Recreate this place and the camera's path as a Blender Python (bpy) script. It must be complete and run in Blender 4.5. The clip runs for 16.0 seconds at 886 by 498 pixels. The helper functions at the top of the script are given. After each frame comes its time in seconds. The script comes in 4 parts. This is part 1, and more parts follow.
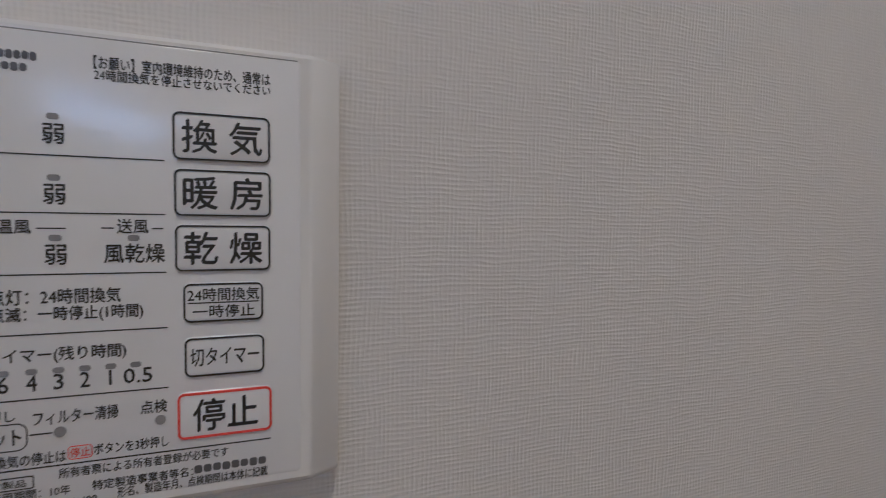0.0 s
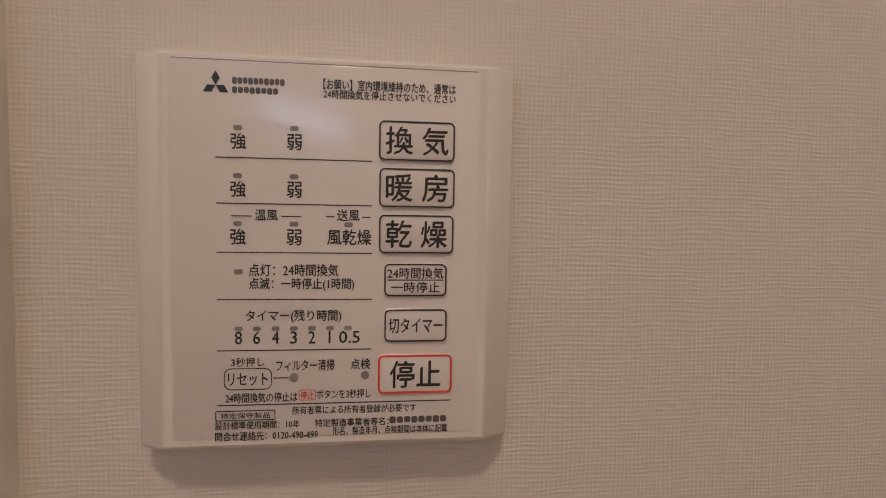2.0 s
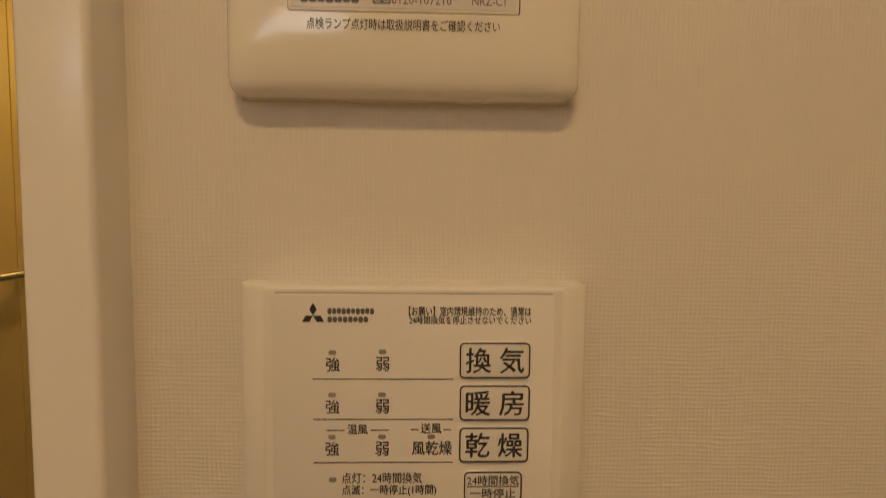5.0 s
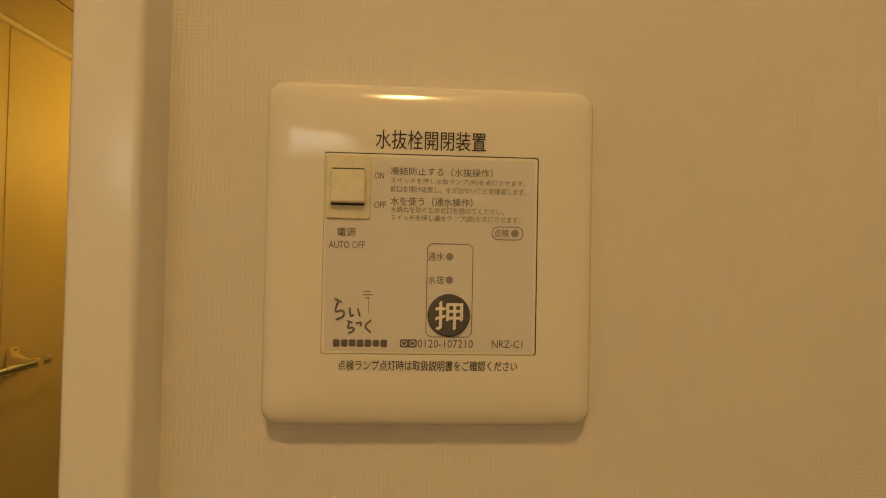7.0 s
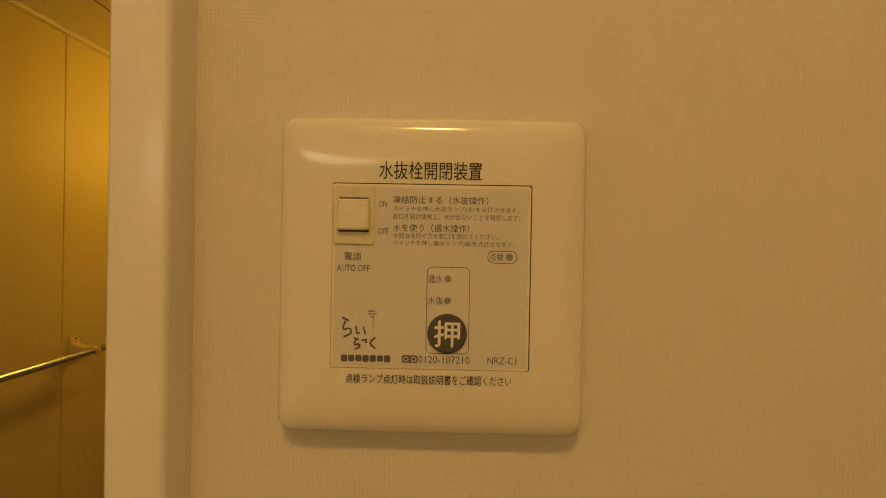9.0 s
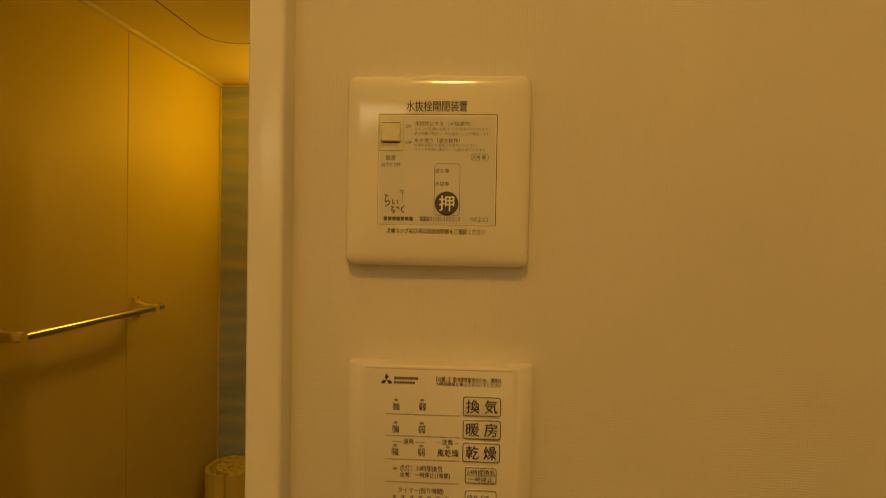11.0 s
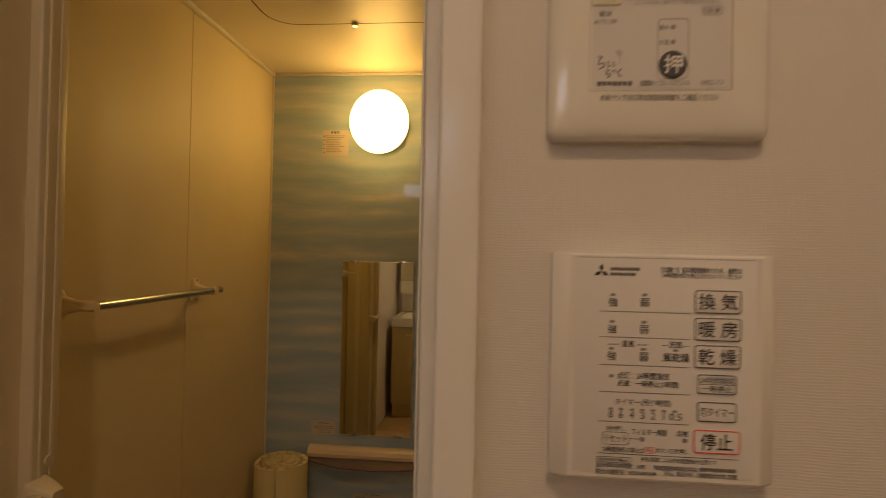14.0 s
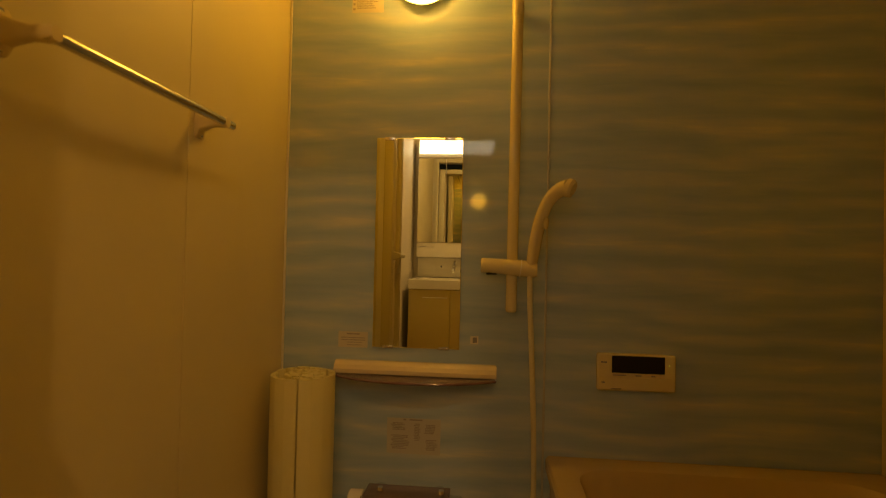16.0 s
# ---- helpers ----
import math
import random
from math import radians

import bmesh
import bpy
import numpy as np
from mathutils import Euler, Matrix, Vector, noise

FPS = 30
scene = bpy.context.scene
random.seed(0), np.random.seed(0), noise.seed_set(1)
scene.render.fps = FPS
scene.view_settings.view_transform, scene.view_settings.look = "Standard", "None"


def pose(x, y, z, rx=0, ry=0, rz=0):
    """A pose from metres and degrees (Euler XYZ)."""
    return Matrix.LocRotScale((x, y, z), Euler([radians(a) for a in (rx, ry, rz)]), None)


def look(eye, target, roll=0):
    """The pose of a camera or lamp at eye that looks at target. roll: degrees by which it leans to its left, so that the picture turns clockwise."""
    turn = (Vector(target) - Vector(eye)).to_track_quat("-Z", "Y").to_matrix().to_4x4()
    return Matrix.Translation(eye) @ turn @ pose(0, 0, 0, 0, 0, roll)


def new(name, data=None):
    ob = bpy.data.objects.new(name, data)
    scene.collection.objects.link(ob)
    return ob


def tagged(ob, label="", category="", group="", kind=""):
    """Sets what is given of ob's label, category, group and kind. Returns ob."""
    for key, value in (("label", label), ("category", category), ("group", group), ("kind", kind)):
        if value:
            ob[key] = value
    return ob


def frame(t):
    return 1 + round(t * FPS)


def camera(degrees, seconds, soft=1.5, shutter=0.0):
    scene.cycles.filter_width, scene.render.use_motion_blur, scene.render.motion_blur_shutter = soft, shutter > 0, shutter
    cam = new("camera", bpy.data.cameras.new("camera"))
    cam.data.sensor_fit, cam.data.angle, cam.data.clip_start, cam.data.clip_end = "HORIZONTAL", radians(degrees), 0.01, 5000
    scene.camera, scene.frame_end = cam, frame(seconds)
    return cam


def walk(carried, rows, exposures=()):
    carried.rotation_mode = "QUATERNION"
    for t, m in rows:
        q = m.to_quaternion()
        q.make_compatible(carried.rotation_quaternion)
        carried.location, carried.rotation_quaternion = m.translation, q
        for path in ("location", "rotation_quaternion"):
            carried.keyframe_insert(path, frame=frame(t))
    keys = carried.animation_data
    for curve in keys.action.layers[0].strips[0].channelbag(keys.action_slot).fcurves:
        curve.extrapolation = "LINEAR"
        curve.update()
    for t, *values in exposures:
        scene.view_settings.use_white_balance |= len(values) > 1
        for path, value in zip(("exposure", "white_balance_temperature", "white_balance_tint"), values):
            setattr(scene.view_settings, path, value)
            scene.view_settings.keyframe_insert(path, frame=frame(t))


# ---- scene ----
cam = camera(80.0, 16.0, 1.0, 0.3)
PATH = [
    (0, (0.072, -0.166, 1.249), (0.793, 1.696, 1.133), 0.9),
    (0.5, (0.071, -0.178, 1.25), (0.585, 1.75, 1.109), 1.2),
    (1, (0.061, -0.186, 1.245), (0.493, 1.764, 1.14), 1.0),
    (1.5, (0.055, -0.185, 1.244), (0.369, 1.787, 1.137), 0.9),
    (2, (0.057, -0.18, 1.245), (0.294, 1.802, 1.133), 0.9),
    (2.5, (0.056, -0.18, 1.247), (0.236, 1.809, 1.143), 0.9),
    (3, (0.052, -0.177, 1.25), (0.188, 1.816, 1.148), 0.8),
    (3.2, (0.05, -0.175, 1.252), (0.187, 1.817, 1.147), 0.9),
    (5.3, (0.043, -0.187, 1.34), (0.1, 1.807, 1.198), 0.6),
    (5.5, (0.04, -0.186, 1.355), (0.11, 1.807, 1.214), 0.7),
    (6, (0.032, -0.186, 1.374), (0.139, 1.811, 1.379), 1.0),
    (6.5, (0.029, -0.195, 1.4), (0.147, 1.801, 1.422), 1.0),
    (7, (0.031, -0.195, 1.415), (0.146, 1.801, 1.449), 1.1),
    (7.5, (0.037, -0.197, 1.425), (0.103, 1.801, 1.45), 1.2),
    (8, (0.037, -0.2, 1.432), (0.073, 1.799, 1.447), 1.1),
    (8.2, (0.038, -0.199, 1.431), (0.06, 1.801, 1.448), 1.1),
    (10.3, (0.055, -0.279, 1.411), (-0.037, 1.717, 1.34), 0.8),
    (10.5, (0.056, -0.297, 1.401), (-0.042, 1.7, 1.332), 0.8),
    (11, (0.06, -0.342, 1.373), (-0.048, 1.654, 1.335), 1.0),
    (11.5, (0.063, -0.377, 1.349), (-0.062, 1.618, 1.311), 0.9),
    (12, (0.062, -0.403, 1.338), (-0.076, 1.592, 1.309), 1.0),
    (12.5, (0.058, -0.403, 1.33), (-0.093, 1.591, 1.304), 0.9),
    (13, (0.052, -0.398, 1.327), (-0.111, 1.596, 1.315), 1.0),
    (13.5, (0.016, -0.368, 1.317), (-0.157, 1.625, 1.32), 1.1),
    (14, (-0.051, -0.304, 1.291), (-0.232, 1.688, 1.312), 1.2),
    (14.5, (-0.118, -0.244, 1.246), (-0.306, 1.747, 1.278), 1.2),
    (15, (-0.162, -0.15, 1.169), (-0.351, 1.841, 1.218), 1.2),
    (15.5, (-0.196, -0.072, 1.067), (-0.376, 1.919, 1.119), 1.5),
    (16, (-0.21, -0.029, 0.956), (-0.394, 1.963, 0.989), 1.3),
]
EXPOSURES = [
    (0.0, 0.54, 3820, 13), (0.5, 0.55, 4000, 16), (1.0, 0.6, 4500, 22), (1.5, 0.62, 4550, 24), (2.0, 0.64, 4750, 23), (3.2, 0.65, 5350, 22),
    (5.5, 0.52, 6600, 10), (7.0, 0.45, 7800, 6), (8.0, 0.37, 8700, 5), (10.5, 0.2, 15500, 3), (11.5, 0.12, 19000, 4), (12.0, 0.08, 18000, 4), (12.5, 0.06, 15500, 6),
    (13.0, 0.07, 7600, 15), (13.2, 0.07, 7200, 16), (13.5, 0.10, 6700, 18), (14.0, 0.16, 5750, 21), (14.5, 0.32, 5300, 24), (15.0, 0.55, 5550, 21),
    (15.5, 0.58, 6300, 17), (16.0, 0.66, 9700, 11),
]
walk(cam, [(t, look(eye, target, roll)) for t, eye, target, roll in PATH], EXPOSURES)

# ---- world and lamps ----
world = bpy.data.worlds.new("world")
scene.world = world
world.use_nodes = True
world.node_tree.nodes["Background"].inputs[0].default_value = (0.004, 0.004, 0.004, 1)

GLOBE_GLOW = ((1.0, 0.55, 0.098), 12.6)
VANITY_GLOW = ((0.97, 1.0, 0.96), 3.5)
CEILING_GLOW = ((1.0, 0.64, 0.28), 185.0)


# ---- materials ----
def nodes_of(name):
    m = bpy.data.materials.new(name)
    m.use_nodes = True
    return m, m.node_tree, m.node_tree.nodes["Principled BSDF"]


def coords(tree, scale):
    tc = tree.nodes.new("ShaderNodeTexCoord")
    mp = tree.nodes.new("ShaderNodeMapping")
    mp.inputs["Scale"].default_value = scale
    tree.links.new(tc.outputs["Object"], mp.inputs["Vector"])
    return mp.outputs["Vector"]


def noise_at(tree, scale, detail=3.0, rough=0.55, distortion=0.0):
    n = tree.nodes.new("ShaderNodeTexNoise")
    n.inputs["Scale"].default_value = 1.0
    n.inputs["Detail"].default_value = detail
    n.inputs["Roughness"].default_value = rough
    n.inputs["Distortion"].default_value = distortion
    tree.links.new(coords(tree, scale), n.inputs["Vector"])
    return n.outputs["Fac"]


def ramp(tree, fac, stops):
    r = tree.nodes.new("ShaderNodeValToRGB")
    e = r.color_ramp.elements
    while len(e) < len(stops):
        e.new(0.5)
    for k, (p, c) in enumerate(stops):
        e[k].position, e[k].color = p, (*c, 1)
    tree.links.new(fac, r.inputs["Fac"])
    return r.outputs["Color"]


def mathnode(tree, op, a, b):
    n = tree.nodes.new("ShaderNodeMath")
    n.operation = op
    for k, v in enumerate((a, b)):
        if isinstance(v, (int, float)):
            n.inputs[k].default_value = v
        else:
            tree.links.new(v, n.inputs[k])
    return n.outputs[0]


def bump(tree, bsdf, height, strength, distance):
    b = tree.nodes.new("ShaderNodeBump")
    b.inputs["Strength"].default_value = strength
    b.inputs["Distance"].default_value = distance
    tree.links.new(height, b.inputs["Height"])
    tree.links.new(b.outputs["Normal"], bsdf.inputs["Normal"])


def surface(name, col, rough=0.4, metal=0.0, vary=0.06, grain=0.15, size=60.0, coat=0.0, ior=1.5, uneven=0.12):
    """Paint, plastic or metal with faint large and small unevenness."""
    m, tree, b = nodes_of(name)
    big = noise_at(tree, (3.1, 3.1, 3.1), 3)
    low = tuple(c * (1 - vary) for c in col)
    high = tuple(min(1, c * (1 + vary)) for c in col)
    tree.links.new(ramp(tree, big, [(0.3, low), (0.7, high)]), b.inputs["Base Color"])
    fine = noise_at(tree, (size, size, size), 4)
    lift = mathnode(tree, "MULTIPLY_ADD", fine, uneven)
    tree.nodes[-1].inputs[2].default_value = rough - uneven / 2
    tree.links.new(lift, b.inputs["Roughness"])
    b.inputs["Metallic"].default_value = metal
    b.inputs["IOR"].default_value = ior
    b.inputs["Coat Weight"].default_value = coat
    b.inputs["Coat Roughness"].default_value = 0.06
    if grain:
        bump(tree, b, fine, grain, 0.0004)
    return m


def threads(tree, axis, stretch, breaks):
    """One direction of woven threads: uneven parallel ridges that swell and fade along their length."""
    w = tree.nodes.new("ShaderNodeTexWave")
    w.wave_type, w.bands_direction, w.wave_profile = "BANDS", axis, "SIN"
    w.inputs["Scale"].default_value = 190.0
    w.inputs["Distortion"].default_value = 7.0
    w.inputs["Detail"].default_value = 2.0
    w.inputs["Detail Scale"].default_value = 0.34
    w.inputs["Detail Roughness"].default_value = 0.5
    tree.links.new(coords(tree, stretch), w.inputs["Vector"])
    swell = ramp(tree, noise_at(tree, breaks, 2, 0.5), [(0.36, (0.22, 0.22, 0.22)), (0.62, (1, 1, 1))])
    return mathnode(tree, "MULTIPLY", w.outputs["Fac"], swell)


def wallpaper(name, col):
    """Linen-weave vinyl wallpaper: threads both ways, either one leading from patch to patch."""
    m, tree, b = nodes_of(name)
    across = threads(tree, "Z", (0.48, 0.48, 1.0), (120, 120, 430))
    upright = threads(tree, "X", (1.0, 1.0, 0.42), (430, 430, 100))
    repeat = tree.nodes.new("ShaderNodeTexWave")
    repeat.wave_type, repeat.bands_direction, repeat.wave_profile = "BANDS", "Z", "SIN"
    repeat.inputs["Scale"].default_value = 0.714
    repeat.inputs["Phase Offset"].default_value = 1.71
    repeat.inputs["Distortion"].default_value = 1.2
    repeat.inputs["Detail Scale"].default_value = 5.0
    tree.links.new(coords(tree, (1.0, 1.0, 1.0)), repeat.inputs["Vector"])
    large = repeat.outputs["Fac"]
    small = noise_at(tree, (75, 75, 75), 2)
    lead = mathnode(tree, "ADD", mathnode(tree, "MULTIPLY", large, 0.38), mathnode(tree, "MULTIPLY", small, 0.62))
    cut = ramp(tree, lead, [(0.34, (0.26, 0.26, 0.26)), (0.62, (0.74, 0.74, 0.74))])
    mix = tree.nodes.new("ShaderNodeMix")
    tree.links.new(cut, mix.inputs["Factor"])
    tree.links.new(across, mix.inputs["A"])
    tree.links.new(upright, mix.inputs["B"])
    grain = noise_at(tree, (900, 900, 900), 2)
    slub = mathnode(tree, "MAXIMUM", noise_at(tree, (150, 150, 560), 2, 0.5), noise_at(tree, (560, 560, 150), 2, 0.5))
    weave = mathnode(tree, "ADD", mix.outputs["Result"], mathnode(tree, "MULTIPLY", grain, 0.18))
    weave = mathnode(tree, "ADD", weave, mathnode(tree, "MULTIPLY", slub, 0.55))
    soft = noise_at(tree, (1.7, 1.7, 1.7), 3)
    tone = mathnode(tree, "ADD", mathnode(tree, "MULTIPLY", weave, 0.08), mathnode(tree, "MULTIPLY", soft, 0.66))
    tree.links.new(ramp(tree, tone, [(0.25, tuple(c * 0.86 for c in col)), (0.7, col)]), b.inputs["Base Color"])
    b.inputs["Roughness"].default_value = 0.6
    b.inputs["IOR"].default_value = 1.4
    bump(tree, b, weave, 0.75, 0.00022)
    return m


def ripple_panel(name):
    """Glossy laminate printed with soft blue and sand-coloured ripples."""
    m, tree, b = nodes_of(name)
    w = tree.nodes.new("ShaderNodeTexWave")
    w.wave_type, w.bands_direction, w.wave_profile = "BANDS", "Z", "SIN"
    w.inputs["Scale"].default_value = 5.0
    w.inputs["Distortion"].default_value = 8.0
    w.inputs["Detail"].default_value = 2.0
    w.inputs["Detail Scale"].default_value = 0.8
    w.inputs["Detail Roughness"].default_value = 0.6
    tree.links.new(coords(tree, (0.42, 1.0, 1.0)), w.inputs["Vector"])
    streak = noise_at(tree, (2.6, 2.6, 19), 4, 0.55, 0.9)
    crest = noise_at(tree, (4.2, 4.2, 42), 3, 0.5, 1.2)
    cloud = noise_at(tree, (1.1, 1.1, 3.0), 2)
    tone = mathnode(tree, "ADD", mathnode(tree, "MULTIPLY", w.outputs["Fac"], 0.15), mathnode(tree, "MULTIPLY", streak, 0.44))
    tone = mathnode(tree, "ADD", tone, mathnode(tree, "MULTIPLY", crest, 0.27))
    tone = mathnode(tree, "ADD", tone, mathnode(tree, "MULTIPLY", cloud, 0.15))
    colour = ramp(tree, tone, [(0.32, (0.33, 0.44, 0.55)), (0.50, (0.42, 0.52, 0.60)), (0.62, (0.52, 0.58, 0.60)), (0.73, (0.72, 0.70, 0.60))])
    tree.links.new(colour, b.inputs["Base Color"])
    b.inputs["Roughness"].default_value = 0.03
    b.inputs["IOR"].default_value = 1.38
    return m


def glow(name, col, strength):
    m, tree, b = nodes_of(name)
    b.inputs["Base Color"].default_value = (0.8, 0.78, 0.72, 1)
    b.inputs["Roughness"].default_value = 0.3
    b.inputs["Emission Color"].default_value = (*col, 1)
    b.inputs["Emission Strength"].default_value = strength
    return m


def boards(name, dark, light):
    m, tree, b = nodes_of(name)
    g = noise_at(tree, (6, 90, 90), 5, 0.6, 0.8)
    info = tree.nodes.new("ShaderNodeObjectInfo")
    tone = mathnode(tree, "ADD", mathnode(tree, "MULTIPLY", g, 0.7), mathnode(tree, "MULTIPLY", info.outputs["Random"], 0.3))
    tree.links.new(ramp(tree, tone, [(0.25, dark), (0.8, light)]), b.inputs["Base Color"])
    b.inputs["Roughness"].default_value = 0.38
    bump(tree, b, g, 0.2, 0.0004)
    return m


def clear(name, tint, rough=0.05):
    m, tree, b = nodes_of(name)
    b.inputs["Base Color"].default_value = (*tint, 1)
    b.inputs["Roughness"].default_value = rough
    b.inputs["Transmission Weight"].default_value = 0.2
    b.inputs["IOR"].default_value = 1.45
    see = tree.nodes.new("ShaderNodeBsdfTransparent")
    see.inputs[0].default_value = (0.86, 0.80, 0.82, 1)
    mix = tree.nodes.new("ShaderNodeMixShader")
    mix.inputs[0].default_value = 0.58
    tree.links.new(see.outputs[0], mix.inputs[1])
    tree.links.new(b.outputs[0], mix.inputs[2])
    tree.links.new(mix.outputs[0], tree.nodes["Material Output"].inputs["Surface"])
    return m


M_WALL = wallpaper("wallpaper", (0.80, 0.765, 0.715))
M_CEIL = surface("ceiling_paper", (0.80, 0.78, 0.74), 0.7, grain=0.5, size=250)
M_CASE = surface("white_film", (0.80, 0.785, 0.76), 0.2, vary=0.02, grain=0.02, size=40, uneven=0.02)
M_ALU = surface("white_aluminium", (0.78, 0.77, 0.74), 0.24, vary=0.015, grain=0.0, uneven=0.02)
# white door film; the globe's dim yellow light is put into its colour
M_VINYLWHITE = surface("lamplit_white_door_film", (0.66, 0.59, 0.42), 0.32, vary=0.03, grain=0.04)
M_PLATE = surface("ivory_plastic", (0.80, 0.775, 0.71), 0.11, vary=0.02, grain=0.02, size=300)
M_BODY = surface("warm_white_plastic", (0.80, 0.78, 0.75), 0.2, vary=0.02, grain=0.03, size=500, uneven=0.05)
M_FACE = surface("face_sheet", (0.78, 0.765, 0.755), 0.17, vary=0.015, grain=0.06, size=700)
M_CARD = surface("inlay_card", (0.70, 0.69, 0.685), 0.16, vary=0.02, grain=0.02, size=300)
M_ROCKER = surface("aged_ivory_plastic", (0.70, 0.67, 0.50), 0.28, vary=0.03, grain=0.05, size=300)
M_INK = surface("dark_ink", (0.028, 0.027, 0.03), 0.35, vary=0.1, grain=0)
M_GREYINK = surface("grey_ink", (0.12, 0.115, 0.12), 0.4, vary=0.1, grain=0)
M_PALEINK = surface("pale_ink", (0.24, 0.235, 0.235), 0.4, vary=0.1, grain=0)
M_RED = surface("red_ink", (0.72, 0.07, 0.04), 0.35, vary=0.05, grain=0)
M_PUSH = surface("smoked_button", (0.09, 0.09, 0.095), 0.15, vary=0.05, grain=0)
M_LED = surface("unlit_lens", (0.27, 0.26, 0.26), 0.3, vary=0.05, grain=0)
M_GAP = surface("shadow_gap", (0.03, 0.028, 0.025), 0.7, vary=0.1, grain=0)
M_CREAM = surface("cream_laminate", (0.74, 0.64, 0.41), 0.5, vary=0.03, grain=0.1, size=350)
M_RIPPLE = ripple_panel("ripple_laminate")
M_TRIM = surface("cream_trim", (0.75, 0.71, 0.62), 0.3, vary=0.03, grain=0.05)
M_JOINT = surface("pale_joint", (0.52, 0.52, 0.48), 0.25, vary=0.04, grain=0.05)
M_BATHCEIL = surface("bath_ceiling", (0.76, 0.69, 0.53), 0.4, vary=0.03, grain=0.1, size=200)
M_TUB = surface("acrylic_tub", (0.60, 0.46, 0.26), 0.22, vary=0.03, grain=0.02)
M_ABS = surface("ivory_abs", (0.74, 0.64, 0.38), 0.2, vary=0.03, grain=0.04, size=200)
M_BRACKET = surface("yellowed_abs", (0.73, 0.60, 0.35), 0.3, vary=0.04, grain=0.05, size=200)
M_SLAT = surface("cream_vinyl", (0.76, 0.67, 0.34), 0.4, vary=0.05, grain=0.1, size=150)
M_STEEL = surface("brushed_steel", (0.62, 0.60, 0.57), 0.22, metal=1.0, vary=0.05, grain=0.1, size=200)
M_CHROME = surface("chrome", (0.75, 0.74, 0.72), 0.1, metal=1.0, vary=0.03, grain=0)
M_MIRROR = surface("mirror_silver", (0.82, 0.80, 0.60), 0.07, metal=1.0, vary=0.0, grain=0)
M_MIRROR.node_tree.nodes["Principled BSDF"].inputs["Roughness"].default_value = 0.0
for link in list(M_MIRROR.node_tree.links):
    if link.to_socket.name == "Roughness":
        M_MIRROR.node_tree.links.remove(link)
M_RAIL = surface("glossy_beige_plastic", (0.72, 0.61, 0.42), 0.14, vary=0.03, grain=0.0, uneven=0.03)
M_TRAYEDGE = surface("plum_acrylic", (0.16, 0.09, 0.09), 0.12, vary=0.05, grain=0.0)
M_SMOKE = clear("smoky_acrylic", (0.36, 0.28, 0.29), 0.08)
# pale pane, its colour yellowed for the globe's warm light on it
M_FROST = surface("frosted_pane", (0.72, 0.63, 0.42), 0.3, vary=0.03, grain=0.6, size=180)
M_STICKER = surface("paper_sticker", (0.68, 0.64, 0.56), 0.45, vary=0.03, grain=0.05)
M_OLDPAPER = surface("faded_paper", (0.60, 0.55, 0.47), 0.4, vary=0.05, grain=0.05)
M_SHEETINK = surface("sheet_ink", (0.33, 0.29, 0.26), 0.4, vary=0.1, grain=0)
M_PALESTICK = surface("clear_sticker", (0.52, 0.50, 0.46), 0.3, vary=0.05, grain=0.05)
M_DISPLAY = surface("black_display", (0.012, 0.012, 0.014), 0.12, vary=0.1, grain=0)
M_HOSE = surface("white_hose", (0.74, 0.68, 0.46), 0.35, vary=0.03, grain=0.05)
M_BOARD = boards("floor_boards", (0.40, 0.27, 0.13), (0.60, 0.43, 0.23))
M_VANITY = surface("cream_door_film", (0.53, 0.43, 0.18), 0.3, vary=0.03, grain=0.05)
M_BASIN = surface("white_basin", (0.80, 0.79, 0.76), 0.15, vary=0.02, grain=0.02)
M_BATHFLOOR = surface("bath_floor", (0.5, 0.5, 0.48), 0.45, vary=0.06, grain=0.5, size=90)
M_GREEN = glow("green_indicator", (0.35, 1.0, 0.1), 1.2)
M_GLOBE = glow("lit_globe", *GLOBE_GLOW)
M_TUBELIGHT = glow("lit_diffuser", *VANITY_GLOW)
M_CEILINGLIGHT = glow("lit_dome", *CEILING_GLOW)

# ---- mesh helpers ----
BASE = {}


def finish(name, bm, material, smooth=30):
    bmesh.ops.recalc_face_normals(bm, faces=bm.faces)
    me = bpy.data.meshes.new(name)
    bm.to_mesh(me)
    bm.free()
    if material:
        me.materials.append(material)
    if smooth:
        me.polygons.foreach_set("use_smooth", [True] * len(me.polygons))
        me.set_sharp_from_angle(angle=radians(smooth))
    return me


def structure(name, bm, material, label="", smooth=30):
    return tagged(new(name, finish(name, bm, material, smooth)), label, kind="structure")


def thing(name, x, y, z, label, category, group="", kind=""):
    ob = new(name)
    ob.location = (x, y, z)
    ob.empty_display_size = 0.02
    BASE[ob] = Vector((x, y, z))
    return tagged(ob, label, category, group, kind)


def part(name, bm, material, parent, label="", smooth=30):
    base = BASE.get(parent, Vector())
    bmesh.ops.translate(bm, verts=bm.verts, vec=-base)
    ob = new(name, finish(name, bm, material, smooth))
    ob.parent = parent
    BASE[ob] = base
    return tagged(ob, label)


def block(x0, x1, y0, y1, z0, z1, bevel=0.0, seg=2):
    bm = bmesh.new()
    bmesh.ops.create_cube(bm, size=1)
    for v in bm.verts:
        v.co = ((x0 + x1) / 2 + v.co.x * (x1 - x0), (y0 + y1) / 2 + v.co.y * (y1 - y0), (z0 + z1) / 2 + v.co.z * (z1 - z0))
    if bevel:
        bmesh.ops.bevel(bm, geom=list(bm.edges), offset=bevel, segments=seg, affect="EDGES", profile=0.5)
    return bm


